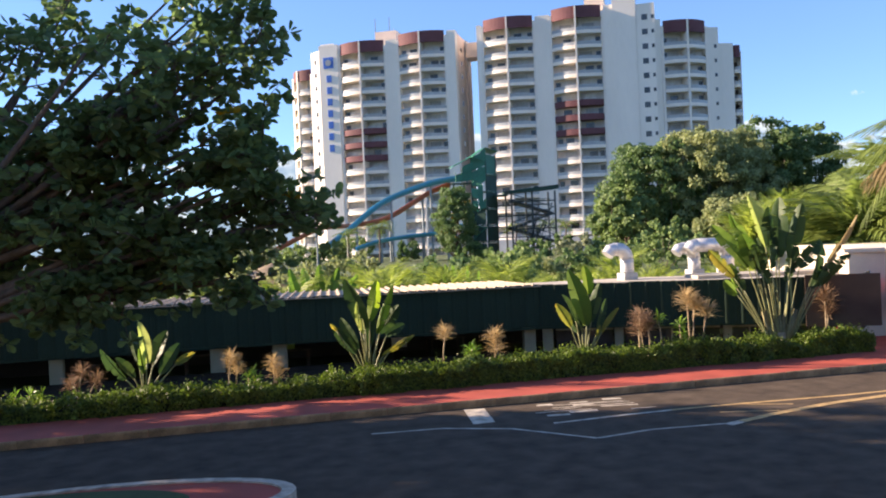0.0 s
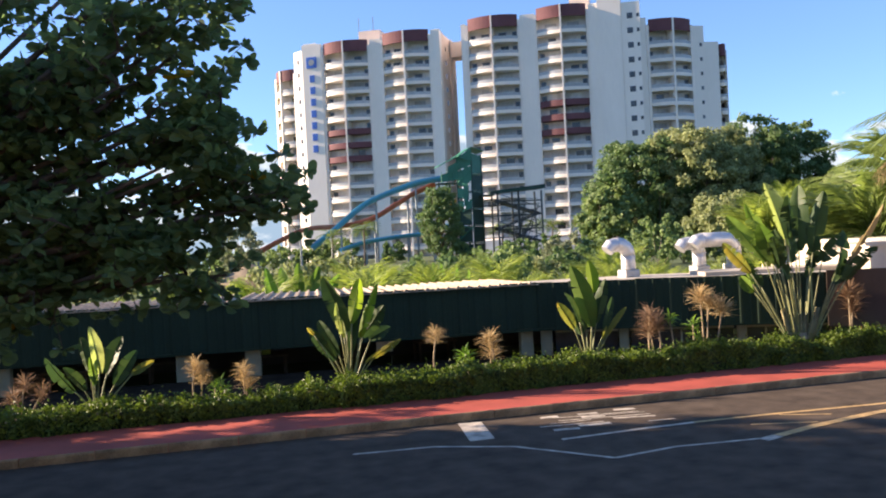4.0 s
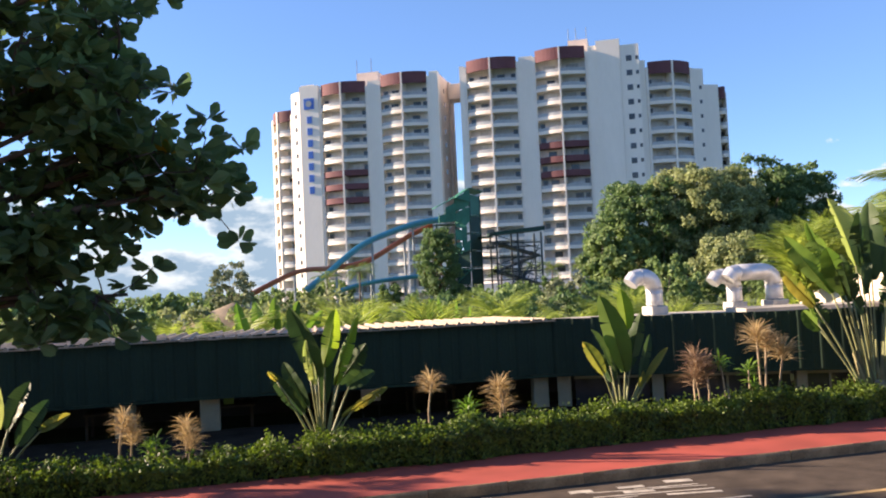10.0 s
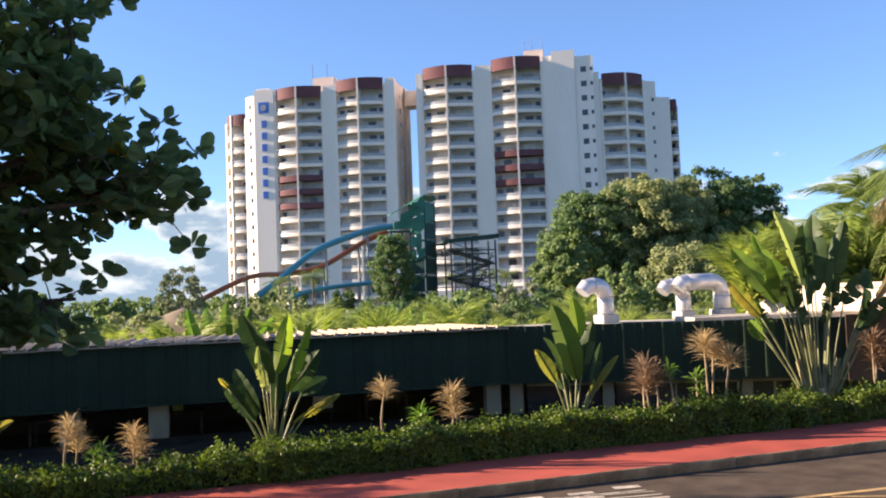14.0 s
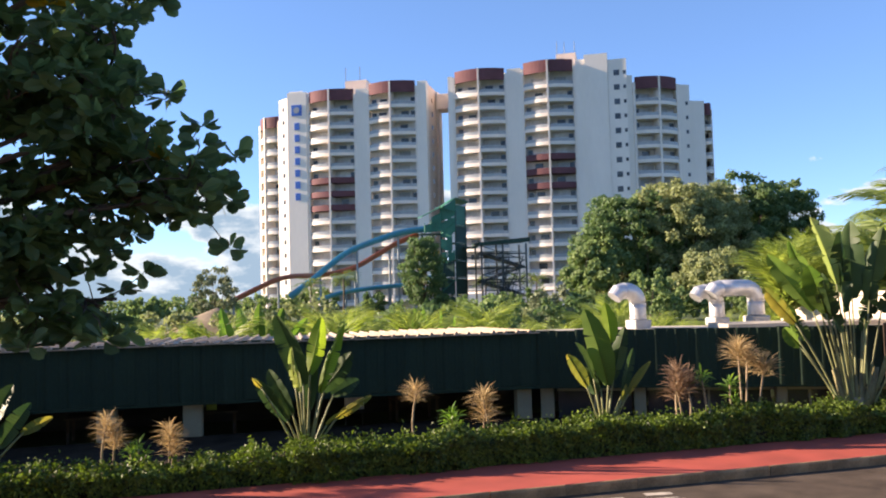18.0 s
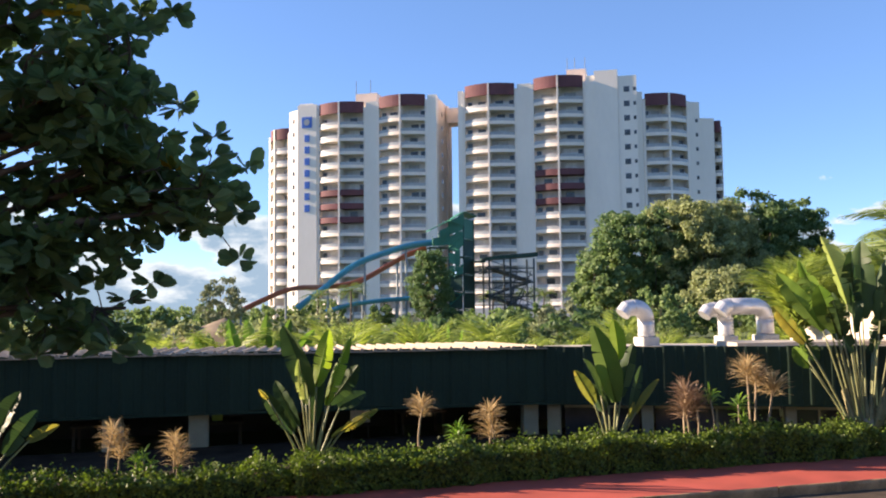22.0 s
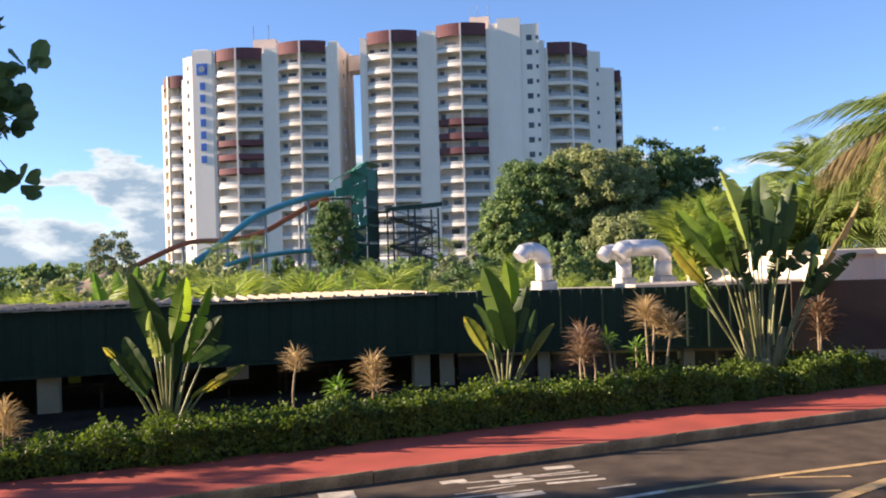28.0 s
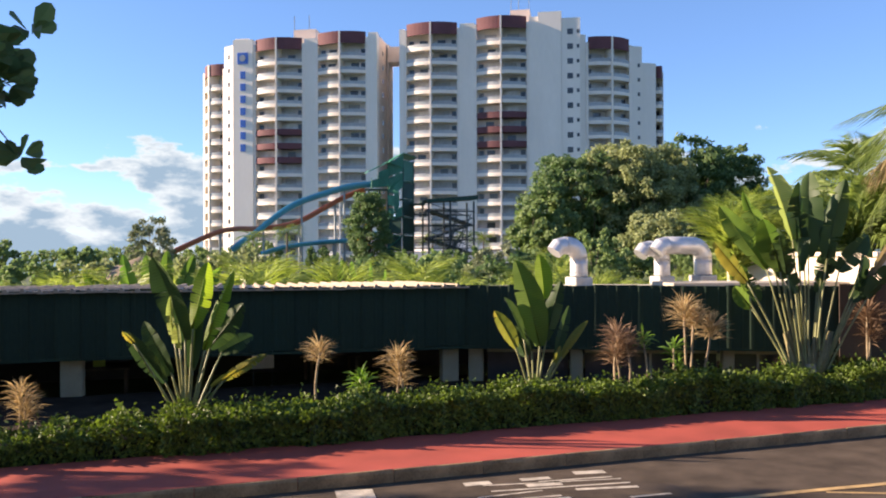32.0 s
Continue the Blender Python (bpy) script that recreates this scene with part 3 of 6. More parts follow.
for (x0, y0), (x1, y1) in zip(FACE, FACE[1:]):
    d = Vector((x1 - x0, y1 - y0))
    ob = part("fascia_backing", Shape().box((0.01, 0.056, LOW + 0.07), (d.length - 0.01, 0.085, TOP - 0.03), frame_m(x0, y0, 0, d.normalized())), "fascia", fascia)
    ob.matrix_basis = hall_inv
# drip trim along the bottom and the gutter line on top
for z0, z1, dy0, dy1, nm in ((LOW - 0.05, LOW - 0.003, 0.0, 0.08, "bottom_trim"),):
    s = Shape()
    for (x0, y0), (x1, y1) in zip(FACE, FACE[1:]):
        d = Vector((x1 - x0, y1 - y0))
        ln = d.length
        d.normalize()
        s.box((0, dy0, z0), (ln, dy1, z1), frame_m(x0, y0, 0, d))
    ob = part(nm, s, "fascia", hall)
    ob.matrix_basis = hall_inv
# roof deck, then its ribbed sheets
BACK = 4.6
deck = [(x + 0.05, y + 0.09) for x, y in FACE] + [(17.0, 22.2), (12.0, 25.2), (0.6, 26.0), (-26, 26.6)]
DECK = TOP - 0.3
ob = part("roof_deck", Shape().prism(deck, DECK, DECK + 0.045), "roofwhite", hall)
ob.matrix_basis = hall_inv
sheet_mesh = []
for k in range(3):
    s = Shape()
    r = random.Random(20 + k)
    lift = [0.012 * r.uniform(-1, 1) for _ in range(4)]
    prof = [(0.0, 0.0), (0.022, 0.05), (0.058, 0.05), (0.08, 0.0), (0.24, 0.0)]
    vs = [(x, -0.09 + lift[0], TOP - 0.02 + z) for x, z in prof] + [(x, BACK, TOP - 0.12 + z) for x, z in prof] + [(x, -0.09 + lift[0], TOP - 0.045) for x, z in prof]
    n = len(prof)
    fs = [(i, i + 1, n + i + 1, n + i) for i in range(n - 1)] + [(2 * n + i, 2 * n + i + 1, i + 1, i) for i in range(n - 1)]
    s.add(vs, fs)
    sheet_mesh.append(s.mesh("roof_sheet", "roof"))
roof = part("roof", Shape().box((-0.05, 0.4, TOP - 0.029), (0.05, 0.5, TOP - 0.022)), "roof", hall, "weathered beige corrugated roof sheets")
for k, (x, y, d, nrm) in enumerate(along([(-26.0, 21.9), (0.6, 21.35), (7.25, 20.75)], 0.24)):
    ob = part("roof_sheet", sheet_mesh[rng.randrange(3)], None, roof)
    ob.matrix_basis = hall_inv @ frame_m(x, y, rng.uniform(-0.004, 0.008), d)
s = Shape()
s.prism([(7.34, 20.74), (11.1, 18.99), (14.0, 17.54), (16.9, 22.0), (12.2, 24.9), (10.0, 25.2), (7.75, 25.35)], TOP - 0.27, TOP - 0.2)
s.prism([(12.6, 22.3), (16.5, 21.4), (16.8, 22.6), (12.9, 23.6)], TOP - 0.2, TOP - 0.1)
ob = part("flat_roof", s, "roofwhite", hall, "pale flat roof membrane with a raised curb")
ob.matrix_basis = hall_inv
# columns, window frames and the room behind, its shade put into the colours
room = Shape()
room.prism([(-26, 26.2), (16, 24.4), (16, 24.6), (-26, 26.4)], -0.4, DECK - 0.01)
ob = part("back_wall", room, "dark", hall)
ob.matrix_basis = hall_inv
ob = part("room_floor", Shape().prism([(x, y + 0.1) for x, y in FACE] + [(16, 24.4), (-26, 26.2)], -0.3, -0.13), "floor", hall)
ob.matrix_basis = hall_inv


def column(x, y, d, w, name="column"):
    s = Shape().box((-w / 2, 0.18, -0.2), (w / 2, 0.18 + 0.24, LOW + 0.02), frame_m(x, y, 0, d), bevel=0.015)
    s.box((-w / 2 - 0.03, 0.15, -0.2), (w / 2 + 0.03, 0.45, -0.02), frame_m(x, y, 0, d))
    ob = part(name, s, "column", hall)
    ob.matrix_basis = hall_inv


def face_at(x):
    for (x0, y0), (x1, y1) in zip(FACE, FACE[1:]):
        if x0 <= x <= x1:
            d = Vector((x1 - x0, y1 - y0)).normalized()
            return y0 + (y1 - y0) * (x - x0) / (x1 - x0), d


for cx, w in ((-21, 0.3), (-16.5, 0.3), (-12, 0.3), (-8, 0.3), (-4.2, 0.3), (-0.6, 0.34), (0.85, 0.34), (7.05, 0.3), (7.42, 0.26), (9.02, 0.22), (11.35, 0.2), (12.3, 0.22), (13.7, 0.25)):
    y, d = face_at(cx)
    column(cx, y, d, w)
for x0, x1 in ((7.6, 8.9), (9.15, 11.2), (11.45, 12.15), (12.45, 13.55)):
    y, d = face_at(x0)
    y1, d1 = face_at(x1)
    ln = math.hypot(x1 - x0, y1 - y)
    dd = Vector((x1 - x0, y1 - y)).normalized()
    m = frame_m(x0, y, 0, dd)
    s = Shape().box((0, 0.26, LOW - 0.13), (ln, 0.32, LOW - 0.075), m).box((0, 0.26, -0.05), (ln, 0.32, 0.02), m)
    s.box((ln / 2 - 0.02, 0.265, 0.02), (ln / 2 + 0.02, 0.315, LOW - 0.13), m)
    win = part("window_frame", s, "column", hall)
    win.matrix_basis = hall_inv
    pane = part("pane", Shape().box((0.01, 0.285, 0.02), (ln - 0.01, 0.295, LOW - 0.13), m), "glass", win)

# what shows dimly inside the hall
board = empty("notice_board", (4.0, 22.6, 0.0), "pale notice board on a stand in the dim hall", "board")
part("panel", Shape().box((-0.2, 0, 0.28), (0.2, 0.03, 0.62), bevel=0.008), "white", board)
for x in (-0.17, 0.17):
    part("leg", Shape().tube([(x, 0.045, -0.14), (x, 0.045, 0.6)], 0.012, 6), "steeldark", board)
for k, x in enumerate((-3.2, -1.0, 1.2, 5.4)):
    tb = empty("dining_table", (x, 23.0 + 0.3 * (k % 2), -0.13), "dark wooden dining table inside the dim hall", "table", group="hall tables")
    part("tabletop", Shape().box((-0.5, -0.4, 0.5), (0.5, 0.4, 0.54), bevel=0.01), "bark", tb)
    for lx in (-0.44, 0.44):
        for ly in (-0.34, 0.34):
            part("leg", Shape().box((lx - 0.025, ly - 0.025, 0), (lx + 0.025, ly + 0.025, 0.498)), "bark", tb)
# card added in place of a lit yellow-green patch inside the hall
card = empty("menu_card", (1.2, 22.85, 0.415), "small lime green card standing in for a lit patch", "card")
part("card_face", Shape().box((-0.1, 0, 0), (0.1, 0.012, 0.13)), "lime", card)
part("card_back", Shape().add([(-0.1, 0.014, 0.128), (0.1, 0.014, 0.128), (0.1, 0.07, 0), (-0.1, 0.07, 0), (-0.1, 0.02, 0.13), (0.1, 0.02, 0.13), (0.1, 0.076, 0), (-0.1, 0.076, 0)], [(3, 2, 1, 0), (4, 5, 6, 7), (0, 1, 5, 4), (1, 2, 6, 5), (2, 3, 7, 6), (3, 0, 4, 7)]), "lime", card)

# cream service wing at the end of the hall
wing = empty("service_wing", (19, 21, 0), "cream rendered service wing with a flat coping", "building")
wi = Matrix.Translation((-19, -21, 0))
WING = [(17.6, 21.5), (15.05, 19.2), (15.9, 18.95), (17.5, 17.02), (26, 17.02), (26, 27), (17.6, 27)]
grow = [(17.5, 21.54), (14.92, 19.18), (15.86, 18.87), (17.46, 16.94), (26.1, 16.94), (26.1, 27.1), (17.5, 27.1)]
for nm, sh, mt in (
    ("wall", Shape().prism(WING, -0.3, 2.27), "wallcream"),
    ("coping", Shape().prism(grow, 2.272, 2.37), "wallcream"),
    ("plinth", Shape().prism([(15.87, 18.91), (17.47, 16.98), (26, 16.98), (26, 17.015), (17.48, 17.015), (15.90, 18.94)], -0.3, 0.32), "wallcream"),
):
    ob = part(nm, sh, mt, wing)
    ob.matrix_basis = wi
WALL_TURN = math.atan2(-0.77, 0.64)
cab = empty("fire_hose_cabinet", (15.9 + 0.64 * 0.32 - 0.05, 18.95 - 0.77 * 0.32 - 0.04, 0.72), "red steel fire hose cabinet mounted on the cream wall", "cabinet")
cab.rotation_euler = (0, 0, WALL_TURN)
part("body", Shape().box((-0.25, -0.1, 0), (0.25, 0.06, 0.9), bevel=0.015), "firered", cab)
part("door", Shape().box((-0.23, -0.125, 0.04), (0.21, -0.103, 0.86), bevel=0.01), "firered", cab)
part("pane", Shape().box((-0.17, -0.131, 0.3), (0.0, -0.127, 0.72)), "glass", cab)
sg = empty("wall_sign", (15.9 + 0.64 * 0.34, 18.95 - 0.77 * 0.34, 1.78), "small golden sign on the cream wall", "sign")
sg.rotation_euler = (0, 0, WALL_TURN)
part("plate", Shape().box((-0.06, -0.02, 0), (0.06, 0.01, 0.2), bevel=0.005), "gold", sg)
part("mark_bar", Shape().box((-0.035, -0.026, 0.06), (0.035, -0.0225, 0.14)), "firered", sg)
# end panel of the fascia
bd = part("end_board", Shape().box((0, -0.06, LOW - 0.12), (1.62, -0.028, TOP + 0.03), frame_m(12.9, 18.05, 0, Vector((0.894, -0.447)))), "board", hall, "dark brown flat board on the fascia's end")
bd.matrix_basis = hall_inv
board_post = part("board_post", Shape().box((0.8, 0.06, -0.2), (0.88, 0.14, LOW), frame_m(12.9, 18.05, 0, Vector((0.894, -0.447)))), "column", hall)
board_post.matrix_basis = hall_inv
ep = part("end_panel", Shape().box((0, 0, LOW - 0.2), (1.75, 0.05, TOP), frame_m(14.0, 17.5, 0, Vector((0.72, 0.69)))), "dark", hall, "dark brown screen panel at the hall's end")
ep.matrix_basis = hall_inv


# ---- roof ducts ----
def duct(name, x, y, arm, height, r, facing, label):
    """A gooseneck vent: curb, riser with seams, elbow, and a mouth turned down."""
    th = empty(name, (x, y, TOP - 0.2), label, "roof vent", group="roof vents")
    th.rotation_euler = (0, 0, facing)
    part("curb", Shape().box((-r * 1.15, -r * 1.15, 0), (r * 1.15, r * 1.15, height * 0.24), bevel=0.02), "ductbase", th)
    rise = height - r * 1.2
    pts = [(0, 0, height * 0.24)] + [(0, 0, height * 0.24 + (rise - height * 0.24) * k / 3) for k in (1, 2, 3)]
    part("riser", Shape().tube(pts, r, 28), "duct", th, smooth=True)
    c = r * 1.5
    bend = [(-c + c * math.cos(a), 0, rise + c * math.sin(a)) for a in [math.pi / 2 * k / 6 for k in range(7)]]
    bend += [(-c - arm * k / 2, 0, rise + c) for k in (1, 2)]
    part("elbow", Shape().tube(bend, r, 28), "duct", th, smooth=True)
    tip = Vector(bend[-1])
    part("mouth", Shape().tube([tip, tip + Vector((-r * 0.7, 0, -r * 0.1)), tip + Vector((-r * 1.3, 0, -r * 0.75))], [r, r * 0.98, r * 0.9], 20), "duct", th)
    for z in (height * 0.3, rise - 0.02):
        part("seam_ring", Shape().tube([(0, 0, z - 0.015), (0, 0, z + 0.015)], r * 1.05, 20), "duct", th)
    return th


duct("roof_vent", 11.3, 24.1, 0.10, 0.86, 0.2, radians(5), "shiny galvanised gooseneck vent standing on the roof")
duct("roof_vent", 14.66, 24.1, 0.75, 0.86, 0.21, radians(2), "shiny galvanised long-armed gooseneck vent standing on the roof")
duct("roof_vent", 13.68, 24.35, 0.1, 0.79, 0.19, radians(2), "shiny galvanised short gooseneck vent standing on the roof")


# ---- plants ----
def leaf_cloud(points, normals_up, size, seed, stretch=1.9, droop=0.3, facing=0.0):
    """Many folded leaves: each two quads about a midrib. facing: leaves spread flat on the outward direction."""
    r = np.random.default_rng(seed)
    n = len(points)
    pts = np.asarray(points, float)
    d = r.normal(size=(n, 3)) + np.asarray(normals_up)
    d[:, 2] -= droop
    d /= np.linalg.norm(d, axis=1)[:, None]
    if facing:
        nu = np.asarray(normals_up, float)
        nu = nu / (np.linalg.norm(nu, axis=1)[:, None] + 1e-9) + r.normal(size=(n, 3)) / facing
        d = np.cross(nu, r.normal(size=(n, 3)))
        d /= np.linalg.norm(d, axis=1)[:, None] + 1e-9
        w = np.cross(nu, d)
    else:
        w = np.cross(d, r.normal(size=(n, 3)))
    w /= np.linalg.norm(w, axis=1)[:, None] + 1e-9
    up = np.cross(d, w) if facing else np.cross(w, d)
    ln = size * r.uniform(0.7, 1.3, n)[:, None]
    wd = ln / stretch / 2
    sag = up * ln * 0.12
    tip = pts + d * ln - sag
    edge = lambda t, q, dip: (pts + d * ln * t + w * wd * q - sag * dip + up * wd * 0.3 * abs(q), pts + d * ln * t - w * wd * q - sag * dip + up * wd * 0.3 * abs(q))
    (l0, r0), (l1, r1), (l2, r2) = edge(0.25, 0.55, 0.1), edge(0.62, 1.0, 0.4), edge(0.9, 0.62, 0.8)
    v = np.stack([pts, l0, l1, l2, tip, r2, r1, r0], 1).reshape(-1, 3)
    k = np.arange(n)[:, None] * 8
    f = np.concatenate([k + [0, 4, 3, 2, 1], k + [0, 7, 6, 5, 4]], 0)
    s = Shape()
    s.v, s.f = v.tolist(), f.tolist()
    return s


def limb(s, p0, p1, r0, r1, bend, rnd, sides=7, steps=6):
    """A bent tapering branch; returns its points."""
    p0, p1 = Vector(p0), Vector(p1)
    side = Vector((rnd.uniform(-1, 1), rnd.uniform(-1, 1), rnd.uniform(-0.4, 0.6))) * bend * (p1 - p0).length
    pts = [p0.lerp(p1, k / steps) + side * math.sin(math.pi * k / steps) for k in range(steps + 1)]
    s.tube(pts, [r0 + (r1 - r0) * k / steps for k in range(steps + 1)], sides)
    return pts


def broad_tree(name, at, label, height, spread, clumps, leaves, leaf, size, seed, trunk_h=0.3, leafmat="leaf_big", flat=0.75, trunk_r=0.3, clump=(0.11, 0.2)):
    """Trunk, limbs and an uneven crown: rounded leaf clumps in tiers over a shaded inside."""
    rnd = random.Random(seed)
    th = empty(name, at, label, "tree")
    s = Shape()
    top = Vector((rnd.uniform(-0.3, 0.3), rnd.uniform(-0.3, 0.3), height * trunk_h))
    limb(s, (0, 0, -0.3), top, trunk_r, trunk_r * 0.7, 0.06, rnd, 10)
    centre = Vector((0, 0, height * (trunk_h + 1) / 2))
    half = height * (1 - trunk_h) / 2
    pts, nor = [], []
    for k in range(clumps):
        a, u = k * 2.39996 + rnd.uniform(-0.4, 0.4), 1 - 1.75 * ((k + rnd.random()) / clumps)
        cr = spread * rnd.uniform(*clump)
        rad = math.sqrt(max(0.05, 1 - u * u * 0.85)) * rnd.uniform(0.55, 1.06)
        c = centre + Vector((math.cos(a) * rad * (spread - cr * 0.6), math.sin(a) * rad * (spread - cr * 0.6), u * (half - cr * 0.5) * flat / 0.75 + rnd.uniform(-0.09, 0.09) * height))
        if k % 6 == 0:
            limb(s, top, c, trunk_r * 0.35, trunk_r * 0.06, 0.12, rnd, 6, 5)
        for _ in range(leaves):
            v = Vector((rnd.gauss(0, 1), rnd.gauss(0, 1), rnd.gauss(0.35, 0.8))).normalized()
            pts.append(c + Vector((v.x, v.y, v.z * 0.75)) * cr * rnd.uniform(0.5, 1.15))
            nor.append(v * 0.9)
    part("trunk", s, "bark", th, smooth=True)
    part("crown", leaf_cloud(pts, nor, size, seed, 1.5, 0.3, 2.6), leafmat, th)
    return th


def paddle(length, width, rnd, curl=0.25, torn=0.0):
    """A banana-like blade along +z: sunk midrib, waved edges, slit into strips that hang at their own angle."""
    s = Shape()
    n = 22
    side_bend, twist, ph = rnd.uniform(-0.08, 0.08), rnd.uniform(-0.6, 0.6), rnd.uniform(0, 6)
    for side in (-1, 1):
        cuts = [0] + [k for k in range(4, n - 2) if rnd.random() < torn * 0.3] + [n]
        for k0, k1 in zip(cuts, cuts[1:]):
            sag = rnd.gauss(0, 0.22) * torn + (rnd.uniform(0.3, 0.9) * torn if rnd.random() < 0.15 else 0)
            vs = []
            for k in range(k0, k1 + 1):
                t = k / n
                w = width / 2 * (math.sin(math.pi * min(1, t * 0.94 + 0.05)) ** 0.6) * (1.08 - 0.1 * t)
                w = width * 0.02 if k == n else w
                c = Vector((side_bend * length * t * t, curl * length * t * t, length * (t - 0.12 * t * t * curl)))
                ca, sa = math.cos(twist * t), math.sin(twist * t)
                pull = (0.25 if k == k0 and k0 else 0) - (0.25 if k == k1 and k1 < n else 0)
                for q, lift in ((0, 0), (0.5, 0.2), (1, 0.34 + sag)):
                    wave = 0.02 * width * math.sin(k * 1.3 + ph + side) * q
                    x, y = side * w * q * (1 + rnd.uniform(-0.035, 0.02)) * (1 - 0.4 * abs(sag) * q), -w * lift + wave
                    vs.append((c.x + x * ca - y * sa, c.y + x * sa + y * ca, c.z + (pull * q * q + 0.35 * q * w / width) * length / n * 1.6))
            m = k1 - k0
            if side > 0:
                s.add(vs, [(3 * i + j, 3 * i + j + 1, 3 * i + j + 4, 3 * i + j + 3) for i in range(m) for j in (0, 1)])
            else:
                s.add(vs, [(3 * i + j + 1, 3 * i + j, 3 * i + j + 3, 3 * i + j + 4) for i in range(m) for j in (0, 1)])
    rib = [Vector((side_bend * length * t * t, curl * length * t * t + 0.006, length * (t - 0.12 * t * t * curl))) for t in (0, 0.25, 0.5, 0.75, 0.97)]
    return s.tube(rib, [0.014, 0.012, 0.009, 0.006, 0.003], 5)


def fan_of(name, at, label, leaves, turn, seed, root=0.1, torn=0.5, stump=(0.12, 0.3), group="traveller palms"):
    """A traveller's palm, leaf by leaf in the plane of its fan: blade foot x, z; blade tip x, z; width; material; depth."""
    rnd = random.Random(seed)
    th = empty(name, at, label, "palm plant", group=group)
    th.rotation_euler = (0, 0, turn)
    sr, sh = stump
    part("stump", Shape().tube([(0, 0, -0.15), (0, 0, sh * 0.4), (0, 0, sh)], [sr * 1.1, sr, sr * 0.7], 12), "stem", th, smooth=True)
    for k in range(11 if sh > 0.5 else 0):
        a = radians(-20 + 4 * k)
        foot, end = Vector((math.sin(a) * 0.25, -0.02, 0)), Vector((math.sin(a) * 1.15, rnd.uniform(-0.05, 0.05), 1.0 + rnd.uniform(-0.12, 0.1)))
        part("leaf_sheath", Shape().tube([foot, foot.lerp(end, 0.5), end], [0.06, 0.055, 0.02], 8), "sheath", th, smooth=True)
    for bx, bz, tx, tz, bw, mt, off in leaves:
        p0 = Vector((max(-1, min(1, bx * 1.4)) * root, off * 0.2, sh * 0.3))
        p1, tip = Vector((bx, off, bz)), Vector((tx, off * 1.3 + rnd.uniform(-0.1, 0.1), tz))
        mid = p0.lerp(p1, 0.5) + Vector((-0.06 * bx, 0, 0.02))
        pts = [p0 * (1 - t) ** 2 + mid * 2 * t * (1 - t) + p1 * t * t for t in (0, 0.2, 0.4, 0.6, 0.8, 1)]
        part("petiole", Shape().tube(pts, [0.03, 0.022, 0.018, 0.016, 0.014, 0.012], 7), "petiole", th, smooth=True)
        d2 = (tip - p1).normalized()
        q = Vector((0, 0, 1)).rotation_difference(d2).to_matrix().to_4x4()
        spin = Matrix.Rotation(rnd.uniform(-0.9, 0.9) + (math.pi if rnd.random() < 0.4 else 0), 4, 'Z')
        blade = part("leaf", paddle((tip - p1).length, bw * 0.98, rnd, rnd.uniform(0.0, 0.22), torn * rnd.uniform(0.4, 1.4)), mt, th, smooth=True)
        blade.matrix_basis = Matrix.Translation(p1 - d2 * 0.03) @ q @ spin
    return th


def fan_plant(name, at, label, leaves, turn, seed, group="traveller palms", spin_most=0.55, curl=(0.05, 0.22)):
    """A traveller's palm: petioles spread in one plane from a common base, each ending in a paddle blade.
    leaves: lean in degrees, petiole length, blade length, blade width, material, depth offset."""
    rnd = random.Random(seed)
    th = empty(name, at, label, "palm plant", group=group)
    th.rotation_euler = (0, 0, turn)
    part("stump", Shape().tube([(0, 0, -0.15), (0, 0, 0.1), (0, 0, 0.3)], [0.13, 0.12, 0.06], 10), "stem", th, smooth=True)
    for lean, pl, bl, bw, mt, off in leaves:
        a = radians(lean)
        d = Vector((math.sin(a), rnd.uniform(-0.06, 0.06), math.cos(a)))
        p0 = Vector((math.sin(a) * 0.09, off * 0.4, 0.0))
        pts = []
        for k in range(6):
            t = k / 5
            p = p0 + d * pl * t + Vector((math.copysign(1, lean or 1) * 0.04 * pl * t * t * abs(math.sin(a)), off * t, -0.03 * pl * t * t * abs(math.sin(a))))
            pts.append(p)
        part("petiole", Shape().tube(pts, [0.036, 0.027, 0.023, 0.02, 0.018, 0.015], 7), "petiole", th, smooth=True)
        d2 = (pts[-1] - pts[-2]).normalized()
        q = Vector((0, 0, 1)).rotation_difference(d2).to_matrix().to_4x4()
        spin = Matrix.Rotation(rnd.uniform(-spin_most, spin_most), 4, 'Z')
        blade = part("leaf", paddle(bl, bw, rnd, rnd.uniform(*curl), 0.55), mt, th, smooth=True)
        blade.matrix_basis = Matrix.Translation(pts[-1] - d2 * 0.03) @ q @ spin
    return th


